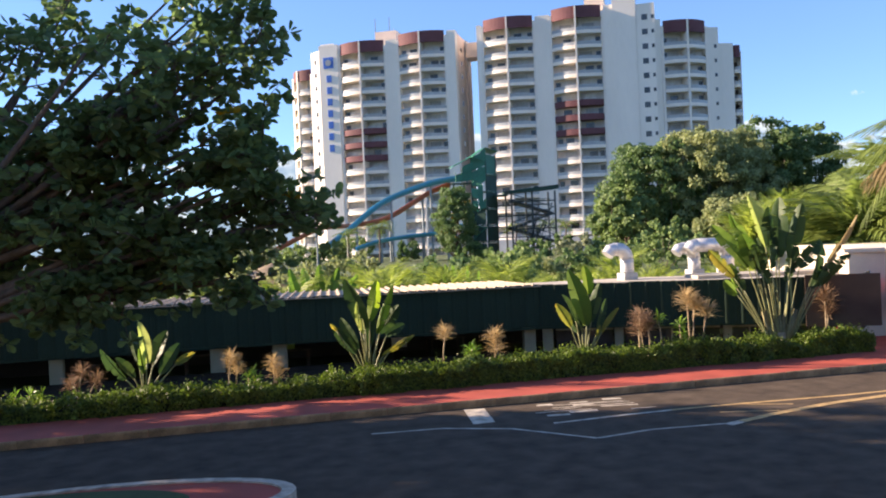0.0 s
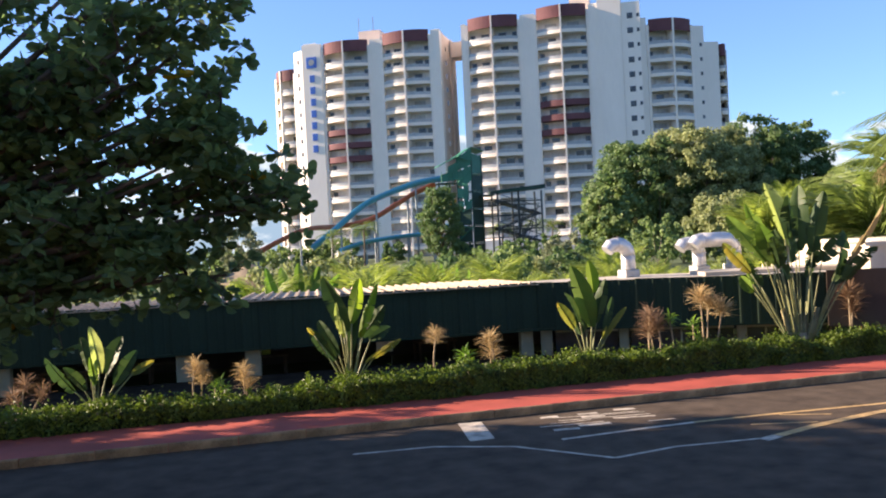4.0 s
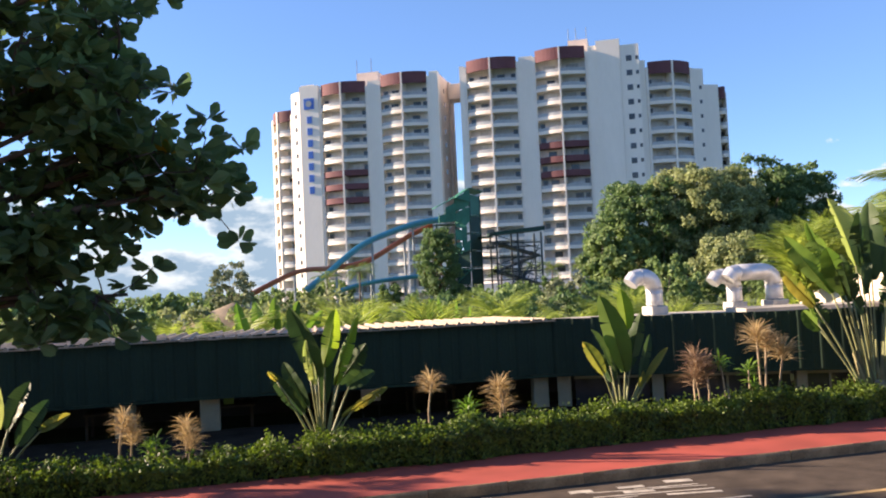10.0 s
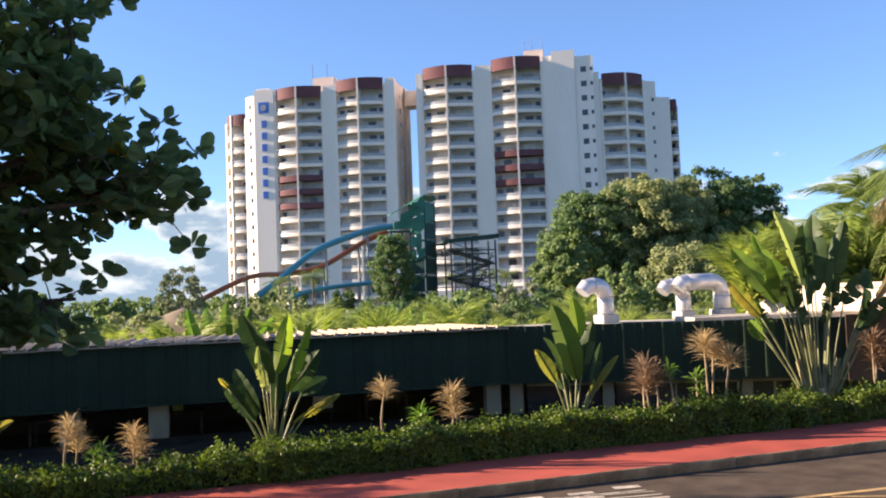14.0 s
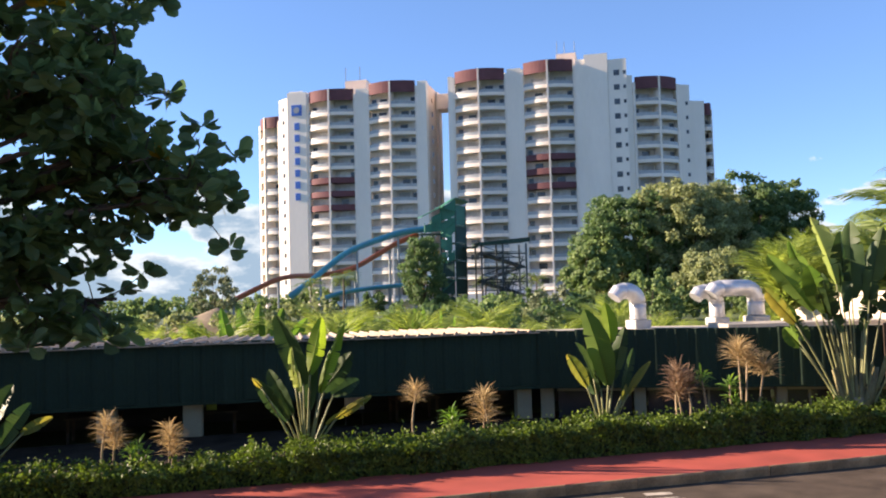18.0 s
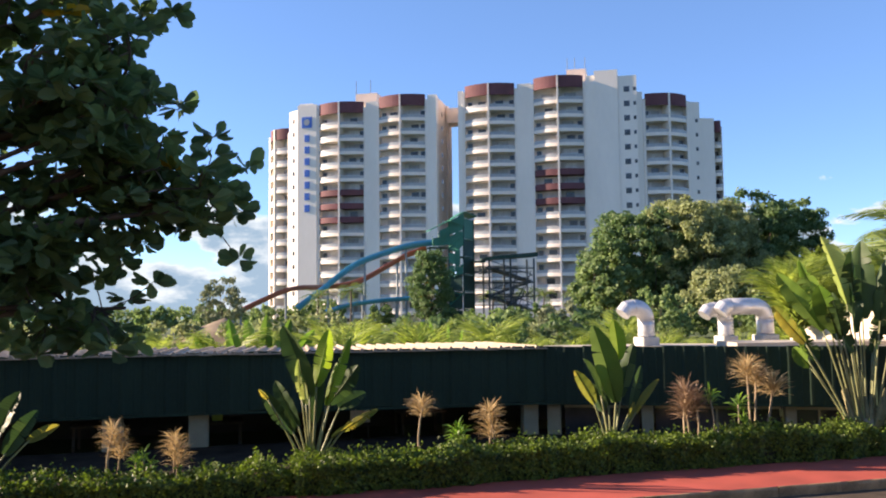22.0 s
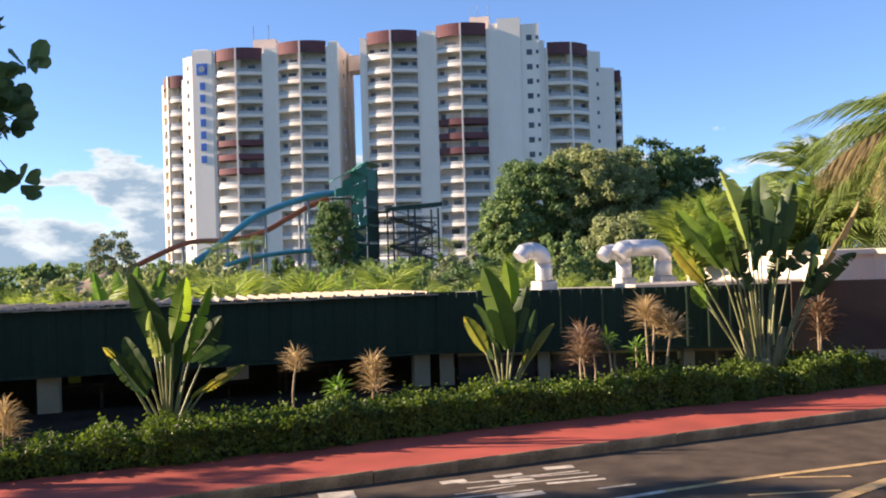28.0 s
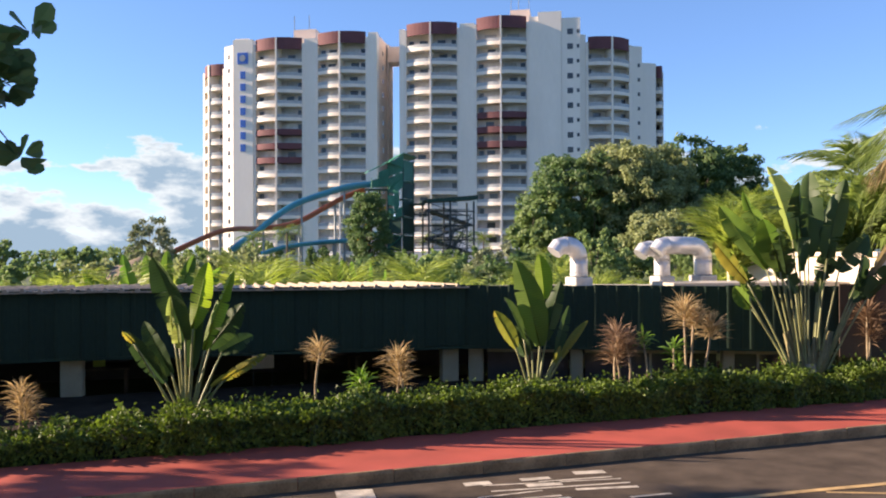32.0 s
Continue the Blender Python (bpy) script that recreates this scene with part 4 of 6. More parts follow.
def tuft_plant(name, at, label, stems, mt, seed, count=46, blade=0.26, group="", stem_mat="stem"):
    """Thin stems, each with a bursting head of narrow leaves. stems: dx, dy, height."""
    rnd = random.Random(seed)
    th = empty(name, at, label, "shrub", group=group)
    count = int(count * 2.2) if count > 40 else count
    for dx, dy, h in stems:
        s = Shape()
        pts = limb(s, (dx * 0.2, dy * 0.2, -0.1), (dx, dy, h), 0.022, 0.014, 0.08, rnd, 6, 5)
        part("stem", s, stem_mat, th, smooth=True)
        c = Vector((dx, dy, h))
        f = Shape()
        for k in range(count):
            u = rnd.uniform(-0.1, 1.0) if count < 41 else rnd.uniform(0.0, 1.0)
            a = rnd.uniform(0, 2 * math.pi)
            q = math.sqrt(max(0, 1 - u * u))
            d = Vector((math.cos(a) * q, math.sin(a) * q, u))
            ln = blade * rnd.uniform(0.65, 1.2)
            w = d.cross(Vector((rnd.uniform(-1, 1), rnd.uniform(-1, 1), 1))).normalized() * ln * (0.021 if count > 40 else 0.07)
            o = c + Vector((0, 0, rnd.uniform(-0.16, 0.06)))
            m = o + d * ln * 0.55 + Vector((0, 0, 0.02))
            t = o + d * ln - Vector((0, 0, ln * 0.1))
            f.add([o, m + w, t, m - w], [(0, 1, 2, 3)])
        part("leaf_head", f, mt, th)
    return th


def frond(length, leaflets, mt_len, rnd, sag=0.35, arch=0.5, hang=(0.15, 0.4), wide=0.06):
    """A feather leaf along +x, arching up and over: rachis and hanging leaflet pairs."""
    s = Shape()
    pts = [Vector((length * t * (1 - 0.15 * t), 0, length * (arch * t - (arch + sag) * t * t))) for t in [k / 9 for k in range(10)]]
    s.tube(pts, [0.022 * length / 2 * (1 - 0.85 * k / 9) for k in range(10)], 4)
    for k in range(leaflets):
        t = 0.16 + 0.84 * (k + 0.5) / leaflets
        i = min(8, int(t * 9))
        p = pts[i].lerp(pts[i + 1], t * 9 - i)
        dr = (pts[i + 1] - pts[i]).normalized()
        ln = mt_len * (math.sin(math.pi * (0.15 + 0.8 * t)) ** 0.7) * rnd.uniform(0.8, 1.1)
        for side in (-1, 1):
            d = (Vector((0, side, 0)) * 0.8 + dr * 0.75 + Vector((0, 0, rnd.uniform(-0.35, 0.15)))).normalized()
            w = dr * ln * wide
            m = p + d * ln * 0.5
            e = p + d * ln - Vector((0, 0, ln * rnd.uniform(*hang)))
            s.add([p - w * 0.5, m - w, e, m + w], [(0, 1, 2, 3)])
    return s


def feather_palm(name, at, label, fronds, length, mt, seed, stem_h=0.0, stem_r=0.1, tilt=(15, 75), leaflets=22, ll=0.34, category="palm", group="", dead=0, sags=(0.25, 0.5), hang=(0.15, 0.4), wide=0.06):
    rnd = random.Random(seed)
    th = empty(name, at, label, category, group=group)
    if stem_h:
        s = Shape()
        limb(s, (0, 0, -0.2), (0.1, 0, stem_h), stem_r, stem_r * 0.75, 0.03, rnd, 10, 8)
        part("trunk", s, "bark", th, smooth=True)
    meshes = [frond(length, leaflets, length * ll, rnd, rnd.uniform(*sags), rnd.uniform(0.3, 0.6), hang, wide).mesh("frond", mt) for _ in range(3)]
    for k in range(fronds):
        hang = k >= fronds - dead
        me = frond(length * 0.9, leaflets, length * ll, rnd, 0.6, 0.1, (0.6, 1.1), 0.07).mesh("frond", "dryfrond") if hang else meshes[k % 3]
        ob = part("frond", me, None, th)
        el = radians(rnd.uniform(*tilt)) if not hang else radians(rnd.uniform(-25, 25))
        ob.rotation_euler = (0, -el * 0.75, k * 2.39996 + rnd.uniform(-0.3, 0.3))
        ob.location = (0.1 if stem_h else rnd.uniform(-0.15, 0.15), 0 if stem_h else rnd.uniform(-0.15, 0.15), stem_h)
    return th


TRIM = [(-14, 0.85), (-1.0, 0.9), (0.2, 0.74), (0.9, 0.7), (1.4, 0.95), (3.9, 0.98), (4.2, 0.74), (4.6, 1.02), (7.4, 1.0), (8.5, 0.82), (9.2, 0.95), (9.8, 1.08), (11.2, 1.0), (11.7, 0.72), (12.1, 0.45), (12.4, 0.98), (13.2, 1.0), (13.8, 0.8)]


def trim(x):
    """How high the clipped hedge stands along its run."""
    for (x0, a), (x1, b) in zip(TRIM, TRIM[1:]):
        if x <= x1:
            return a + (b - a) * max(0, x - x0) / (x1 - x0)
    return TRIM[-1][1]


def hedge(name, x0, x1, y0, y1, z0, z1, seed, label, count):
    """A clipped hedge: lumpy twiggy core, near-black to hold the inner shade, and a dense skin of small leaves."""
    rnd = np.random.default_rng(seed)
    s = Shape()
    nx, ring = int((x1 - x0) / 0.25), [(0, 0), (-0.03, 0.5), (0.06, 0.85), (0.3, 0.96), (0.7, 0.96), (0.94, 0.85), (1.03, 0.5), (1, 0)]
    vs = []
    for i in range(nx + 1):
        x = x0 + (x1 - x0) * i / nx
        for u, v in ring:
            k = trim(x) * (0.86 + 0.16 * noise.noise((x * 0.8, 3.1, seed)))
            vs.append((x, y0 + 0.15 + (y1 - y0 - 0.28) * u, z0 + (z1 - z0 - 0.1) * v * k))
    m = len(ring)
    fs = [(i * m + j, i * m + j + 1, (i + 1) * m + j + 1, (i + 1) * m + j) for i in range(nx) for j in range(m - 1)]
    s.add(vs, fs)
    th = tagged(new(name), label, "hedge")
    th.location = (x0, y0, z0)
    back = Matrix.Translation((-x0, -y0, -z0))
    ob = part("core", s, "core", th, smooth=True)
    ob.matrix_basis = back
    xs = rnd.uniform(x0, x1, count)
    sel = rnd.random(count)
    pts, nor = np.zeros((count, 3)), np.zeros((count, 3))
    for i in range(count):
        x = xs[i]
        h = (z1 - z0) * trim(x) * (0.97 + 0.16 * noise.noise((x * 0.8, 3.1, seed)) + 0.3 * noise.noise((x * 3.1, 7.7, seed)) + 0.1 * noise.noise((x * 9.0, 5.1, seed)))
        wv = 0.16 * noise.noise((x * 1.3, 1.7, seed)) + 0.12 * noise.noise((x * 4.0, 2.2, seed))
        if sel[i] < 0.45:
            v = 1 - 0.99 * rnd.random()
            pts[i] = (x, y0 + wv + abs(rnd.normal(0, 0.05)) + 0.03 * (1 - v), z0 + h * v)
            nor[i] = (0, -1.0, 0.3)
        elif sel[i] < 0.9:
            pts[i] = (x, rnd.uniform(y0 + wv, y1), z0 + h + rnd.normal(-0.03, 0.03) + (abs(rnd.normal(0, 0.07)) if rnd.random() < 0.2 else 0))
            nor[i] = (0, -0.1, 1.1)
        else:
            pts[i] = (x, y1 - abs(rnd.normal(0, 0.03)), z0 + h * rnd.uniform(0.3, 1))
            nor[i] = (0, 0.9, 0.3)
    side = (sel < 0.45) | (sel >= 0.9)
    for nm, pick, face, sz in (("side_leaves", side, 2.2, 0.05), ("top_leaves", ~side, 0.7, 0.056)):
        ob = tagged(part(nm, leaf_cloud(pts[pick], nor[pick], sz, seed, 1.6, 0.0, face), "hedge", th), kind="stuff")
        ob.matrix_basis = back
    return th


hedge("hedge", -14.0, 2.2, 16.86, 17.75, 0.1, 0.52, 1, "low loosely clipped green hedge beside the red pavement", 34000)
hedge("hedge", 2.2, 12.1, 16.82, 17.65, 0.1, 0.57, 2, "low clipped green hedge beside the red pavement", 34000)
hedge("hedge", 12.12, 13.75, 16.85, 17.6, 0.1, 0.58, 3, "short low clipped green hedge beside the red pavement", 10000)

P1 = [(-0.27, 0.65, -0.74, 1.28, 0.23, "paddle_shaded", 0.00), (-0.63, 1.14, -0.76, 1.30, 0.08, "paddle_yellow", -0.04), (-0.19, 0.74, -0.56, 1.38, 0.27, "paddle_shaded", 0.06), (-0.02, 1.14, -0.34, 2.20, 0.36, "paddle_shaded", 0.08), (-0.15, 1.13, -0.27, 1.70, 0.11, "paddle_pale", -0.08), 
      (-0.09, 1.05, -0.18, 1.37, 0.14, "paddle_pale", -0.12), (0.07, 1.30, 0.30, 2.11, 0.27, "paddle_backlit", 0.00), (0.21, 1.03, 0.52, 2.05, 0.20, "paddle_backlit", -0.05), (0.07, 0.78, 0.14, 1.75, 0.25, "paddle_shaded", 0.10), (0.28, 1.03, 0.74, 1.58, 0.31, "paddle_shaded", 0.10), 
      (0.43, 0.95, 0.82, 1.20, 0.26, "paddle_shaded", 0.14), (0.45, 0.64, 0.96, 0.98, 0.15, "paddle_yellow", -0.05), (0.30, 0.57, 0.64, 0.79, 0.12, "paddle_yellow", -0.10)]
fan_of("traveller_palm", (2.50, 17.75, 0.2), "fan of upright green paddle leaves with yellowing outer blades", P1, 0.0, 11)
P2 = [(-0.30, 0.88, -0.61, 1.42, 0.24, "paddle_yellow", 0.00), (-0.15, 0.99, -0.37, 1.62, 0.27, "paddle_shaded", 0.05), (0.05, 0.90, -0.24, 2.16, 0.41, "paddle", -0.06), (0.17, 1.56, 0.14, 2.21, 0.26, "paddle_backlit", 0.04), (0.24, 0.96, 0.43, 1.82, 0.27, "paddle_shaded", 0.12), 
      (0.35, 0.71, 0.62, 1.47, 0.17, "paddle_shaded", 0.06), (0.40, 0.71, 0.77, 1.30, 0.13, "paddle_yellow", -0.05), (0.25, 0.64, 0.34, 0.91, 0.09, "paddle_yellow", -0.12), (-0.10, 0.75, -0.28, 1.18, 0.29, "paddle_shaded", 0.10), (0.01, 0.84, 0.01, 1.65, 0.31, "paddle_shaded", 0.12)]
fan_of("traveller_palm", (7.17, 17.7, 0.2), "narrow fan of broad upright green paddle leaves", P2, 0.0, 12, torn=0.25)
P3 = [(-0.23, 2.55, -0.54, 3.80, 0.40, "paddle_pale", -0.05), (-0.02, 2.32, -0.25, 3.50, 0.38, "paddle_shaded", 0.1), (0.06, 2.28, 0.10, 3.72, 0.46, "paddle_shaded", 0.15), (0.26, 2.25, 0.50, 3.53, 0.40, "paddle_shaded", 0.0), (-0.47, 2.22, -0.97, 3.36, 0.38, "paddle", 0.1),
      (-0.58, 2.08, -1.46, 3.13, 0.38, "paddle", 0.0), (-0.88, 1.88, -1.61, 2.53, 0.30, "paddle_yellow", -0.1), (-0.84, 1.47, -1.27, 1.82, 0.26, "paddle", -0.15), (-0.44, 2.05, -0.80, 2.95, 0.42, "paddle", -0.15), (0.66, 1.78, 1.12, 2.66, 0.40, "paddle_shaded", 0.05),
      (0.86, 1.85, 1.95, 3.2, 0.17, "dryfrond", 0.2), (0.80, 1.62, 1.43, 2.40, 0.34, "paddle_shaded", -0.05), (0.38, 2.05, 0.88, 2.66, 0.36, "paddle_shaded", -0.12), (-0.36, 2.0, -0.60, 2.66, 0.42, "paddle_shaded", -0.2), (-0.15, 2.05, -0.2, 2.9, 0.4, "paddle_shaded", -0.1)]
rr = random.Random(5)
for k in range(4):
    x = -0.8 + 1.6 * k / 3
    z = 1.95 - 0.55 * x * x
    P3.append((x * 0.95, z, x * 1.5 + rr.uniform(-0.2, 0.2), z + rr.uniform(0.5, 0.95) - 0.1 * abs(x), rr.uniform(0.3, 0.42), rr.choice(["paddle_shaded", "paddle_shaded", "paddle"]), rr.uniform(0.1, 0.4)))
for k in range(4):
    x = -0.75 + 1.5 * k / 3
    P3.append((x * 0.85, 1.72 - 0.3 * x * x, x * 1.5 + rr.uniform(-0.15, 0.15), 2.3 - 0.3 * abs(x) + rr.uniform(-0.1, 0.15), rr.uniform(0.24, 0.34), "paddle_shaded", rr.uniform(-0.1, 0.25)))
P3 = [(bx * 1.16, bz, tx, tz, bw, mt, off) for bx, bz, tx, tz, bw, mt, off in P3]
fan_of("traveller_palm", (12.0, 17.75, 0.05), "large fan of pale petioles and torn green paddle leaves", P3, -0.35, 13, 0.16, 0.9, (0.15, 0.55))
P0 = [(0.08, 0.79, 0.03, 1.62, 0.24, "paddle_pale", -0.08), (-0.36, 0.5, -0.85, 1.12, 0.26, "paddle_shaded", 0.0), (0.62, 0.72, 1.0, 0.92, 0.16, "paddle_yellow", -0.05), (0.18, 0.75, 0.38, 1.42, 0.32, "paddle_shaded", 0.1), (-0.1, 0.8, -0.28, 1.4, 0.3, "paddle_shaded", 0.1),
      (0.32, 0.55, 0.66, 1.15, 0.26, "paddle_shaded", 0.05), (-0.2, 0.5, -0.5, 0.95, 0.22, "paddle_shaded", 0.05), (0.0, 0.6, -0.05, 1.1, 0.16, "paddle", -0.12)]
fan_of("traveller_palm", (-1.85, 18.0, 0.15), "small shaded fan of green paddle leaves with one orange tip", P0, 0.0, 14)

tuft_plant("dracaena", (4.18, 17.95, 0.1), "single-stemmed shrub with a dry straw-coloured head", [(0, 0, 0.98)], "dryleaf", 21, 70, 0.29, "dry dracaenas")
tuft_plant("dracaena", (5.22, 17.9, 0.1), "short shrub with a dry straw and red head", [(0, 0, 0.85), (0.04, 0.02, 0.62)], "dryleaf", 22, 70, 0.31, "dry dracaenas")
tuft_plant("cordyline", (4.72, 17.95, 0.1), "small fresh green shrub behind the hedge", [(0, 0, 0.62), (0.05, 0, 0.5)], "fresh", 23, 30, 0.27)
tuft_plant("dracaena", (9.75, 17.75, 0.1), "tall shrub with three dry straw-coloured heads", [(-0.08, 0, 1.4), (0.12, 0.05, 1.25), (0.36, -0.05, 1.1)], "dryleaf", 24, 95, 0.36, "dry dracaenas")
tuft_plant("dracaena", (8.6, 17.8, 0.1), "reddish brown dry shrub on several thin stems", [(-0.05, 0, 1.05), (0.1, 0, 0.9), (0.0, 0.1, 0.75)], "redleaf", 25, 80, 0.34, "dry dracaenas")
tuft_plant("cordyline", (8.95, 17.75, 0.1), "slim green shrub with strap leaves", [(0, 0, 1.0)], "fresh", 26, 34, 0.24)
tuft_plant("cordyline", (9.45, 17.7, 0.1), "low green shrub with strap leaves", [(0, 0, 0.85), (0.08, 0, 0.6)], "fresh", 27, 30, 0.26)
tuft_plant("dracaena", (-0.2, 18.0, 0.1), "forked shrub with a dry straw-coloured head", [(0, 0, 0.78), (0.1, 0, 0.6)], "dryleaf", 28, 80, 0.26, "dry dracaenas")
tuft_plant("dracaena", (0.62, 17.95, 0.1), "short shrub with a dry straw and red head", [(0, 0, 0.62), (0.06, 0, 0.45)], "dryleaf", 29, 80, 0.26, "dry dracaenas")
tuft_plant("cordyline", (0.22, 17.95, 0.1), "small fresh green shrub behind the hedge", [(0, 0, 0.45), (0.1, 0, 0.35), (-0.1, 0, 0.38)], "fresh", 30, 30, 0.2)
tuft_plant("dracaena", (-3.0, 18.2, 0.1), "shaded dry brown shrub behind the hedge", [(0, 0, 0.7), (0.25, 0, 0.5), (-0.2, 0, 0.5)], "redleaf", 31, 50, 0.26, "dry dracaenas")
tuft_plant("cordyline", (-3.9, 18.0, 0.1), "low fresh green shrub at the hedge", [(0, 0, 0.35), (0.2, 0, 0.3), (-0.25, 0, 0.35)], "fresh", 32, 34, 0.22)
tuft_plant("dracaena", (13.25, 17.75, 0.1), "tall pale pinkish dry shrub on bare stems", [(-0.05, 0, 1.25), (0.12, 0, 1.1), (0.05, 0.05, 0.9)], "redleaf", 33, 80, 0.36, "dry dracaenas")
tuft_plant("dracaena", (13.9, 17.8, 0.1), "low dry shrub on two pale stems", [(0, 0, 0.75), (0.15, 0, 0.6)], "redleaf", 34, 30, 0.2, "dry dracaenas")

# ---- the large tree whose crown hangs over the road ----
def hanging_tree(name, at, label, targets, seed, twigs_per, leaf=0.18, loose=1.0):
    """Targets: branch ends in the world; each carries twigs with leaf rosettes."""
    rnd = random.Random(seed)
    at = Vector(at)
    th = empty(name, at, label, "tree")
    s, twigs = Shape(), Shape()
    trunk = limb(s, (0, 0, -0.3), (0.4, 0.2, 3.0), 0.34, 0.25, 0.05, rnd, 12)
    pts, nor, old = [], [], []
    for e in targets:
        e = Vector(e) - at
        k = 5 if e.z > 4 else 4
        lp = limb(s, trunk[k], e, 0.07, 0.016, 0.05, rnd, 6, 6)
        for _ in range(twigs_per):
            i = rnd.choice((3, 4, 5, 6, 6))
            q = lp[i] + Vector((rnd.gauss(0, 0.22), rnd.gauss(0, 0.34), rnd.gauss(0, 0.2))) * loose
            tp = limb(twigs, lp[i], q, 0.016, 0.006, 0.15, rnd, 4, 3)
            for _ in range(4):
                c = q + Vector((rnd.gauss(0, 0.17), rnd.gauss(0, 0.17), rnd.gauss(0, 0.13)))
                limb(twigs, tp[2], c, 0.007, 0.004, 0.1, rnd, 3, 2)
                turned = rnd.random() < 0.006
                for j in range(11):
                    b = j * 2.4 + rnd.uniform(-0.3, 0.3)
                    d = Vector((math.cos(b), math.sin(b), rnd.uniform(-0.35, 0.55)))
                    if turned and j < 4:
                        old.append(c + d * 0.03)
                    else:
                        pts.append(c + d * 0.03)
                        nor.append(d * 3.0)
    part("trunk", s, "bark", th, smooth=True)
    part("twig_spray", twigs, "bark", th)
    part("crown", leaf_cloud(pts, nor, leaf, seed, 1.6, 0.25), "leaf_tree", th)
    if old:
        part("turning_foliage", leaf_cloud(old, np.zeros((len(old), 3)), leaf, seed + 1), "leaf_yellow", th, "few orange and yellow turning leaves")


tr = random.Random(3)
# the sprig above, the lobe that points over the road, and the low skirt
ends = [(0.45, 12.8, 5.9), (0.5, 12.9, 5.6), (0.15, 12.7, 5.75), (0.3, 13.0, 6.3), (0.0, 12.8, 5.4), (0.0, 12.6, 6.1), (0.25, 12.9, 6.6),
        (0.42, 12.7, 4.45), (0.35, 12.9, 4.7), (0.52, 12.7, 4.2), (0.15, 12.9, 4.2), (0.45, 12.6, 4.0), (0.72, 12.7, 3.75), (0.5, 12.8, 3.9), (1.0, 12.7, 3.5), (0.95, 12.6, 3.4), (1.1, 12.7, 3.6), (0.62, 12.8, 3.5), (0.3, 12.7, 3.75), (0.35, 13.0, 3.4), (0.05, 12.6, 4.0), (0.0, 12.9, 3.5),
        (0.45, 13.0, 2.6), (0.2, 12.8, 2.62), (0.0, 12.9, 2.65), (-0.2, 12.7, 2.85), (-0.5, 12.8, 2.65), (-0.5, 13.0, 2.95),
        (-0.35, 12.9, 4.5), (-0.6, 12.6, 4.8), (-0.9, 13.1, 4.6), (-0.4, 13.2, 5.0), (-1.3, 12.8, 4.9), (-1.8, 12.7, 4.5)]
for _ in range(19):
    z = tr.uniform(3.3, 7.4)
    ends.append((tr.uniform(-3.8, -0.15), tr.uniform(11.9, 14.6), z))
for _ in range(7):
    ends.append((tr.uniform(-4.0, -0.4), tr.uniform(12.2, 14.4), tr.uniform(2.75, 3.2)))
for _ in range(10):
    z = tr.uniform(2.9, 8.6)
    ends.append((tr.uniform(-7.0, -3.4), tr.uniform(11.2, 15.0), z))
hanging_tree("almond_tree", (-4.6, 12.6, 0.1), "large dark-leaved tree overhanging the road", ends, 5, 7, 0.15)
# added tree, out of view: branch ends follow the shadow wanted on the road
ends = []
for _ in range(70):
    z, x = tr.uniform(3.3, 7.8), tr.uniform(-15, -6.2)
    ends.append((x, 14.1 + 1.28 * z - 0.257 * (x + 2.51 * z - 2) - tr.uniform(0, 3.4), z))
for _ in range(22):
    z, x = tr.uniform(3.4, 7.8), tr.uniform(-20, -8)
    ends.append((x, 13.2 + 1.28 * z - 0.257 * (x + 2.51 * z - 2) - tr.uniform(0, 6), z))
for _ in range(60):
    z, x = tr.uniform(5.0, 10.5), tr.uniform(-18, -8)
    ends.append((x, tr.uniform(9.5, 14.8) - 0.466 * x, z))
hanging_tree("almond_tree", (-8.6, 18.6, 0.1), "large dark-leaved tree added out of view to shade the road", ends, 8, 6, 0.2, 1.9)

# ---- greenery behind the hall ----
areca_parents = [feather_palm("areca_palm", (4.0 * k, 30, -0.1), "clump of bright green feathery palm fronds", 10, 2.9, "areca", 50 + k, 0, sags=(0.1, 0.35), tilt=(72, 118), leaflets=24, wide=0.05, ll=0.3, group="palms behind the hall") for k in range(3)]
for k in range(36):
    x = -18 + 1.22 * k + rng.uniform(-0.5, 0.5)
    y = 28.2 + rng.uniform(-0.8, 1.2) + 2.6 * (k % 2) - (0.0 if x < 12 else 1.0)
    sc = rng.uniform(0.66, 0.98) * (0.88 if x < 3 else 0.96)
    ob = copy_thing(areca_parents[k % 3], pose(x, y, 0.12 + rng.uniform(-0.15, 0.12), 0, 0, rng.uniform(0, 360)))
    ob.scale = (sc, sc, sc)
for k in range(3):
    areca_parents[k].location = (5.0 + 5 * k, 32.5, 0.1)
for x, y, h, sd in ((2.2, 27.2, 2.0, 61), (7.0, 29, 1.8, 62)):
    lv = [(a, h * 0.6, h * 0.66, 0.36, rng.choice(["paddle", "fresh", "paddle"]), rng.uniform(-0.2, 0.2)) for a in (-34, -18, -6, 5, 16, 30)]
    fan_plant("banana_plant", (x, y, 0.0), "banana plant with upright sunlit green blades", lv, rng.uniform(-0.5, 0.5), sd, "banana plants")
s = Shape()
n, R0 = 28, 3.2
vs = [(R0 * math.cos(2 * math.pi * k / n), R0 * math.sin(2 * math.pi * k / n), 0) for k in range(n)] + [(R0 * 0.5 * math.cos(2 * math.pi * k / n), R0 * 0.5 * math.sin(2 * math.pi * k / n), 0.85) for k in range(n)] + [(0, 0, 1.45)]
fs = [(k, (k + 1) % n, n + (k + 1) % n, n + k) for k in range(n)] + [(n + k, n + (k + 1) % n, 2 * n) for k in range(n)]
kiosk = empty("thatched_kiosk", (1.5, 47, -0.1), "round kiosk with a brown thatched roof", "kiosk")
ob = part("roof", s.add(vs, fs), "thatch", kiosk)
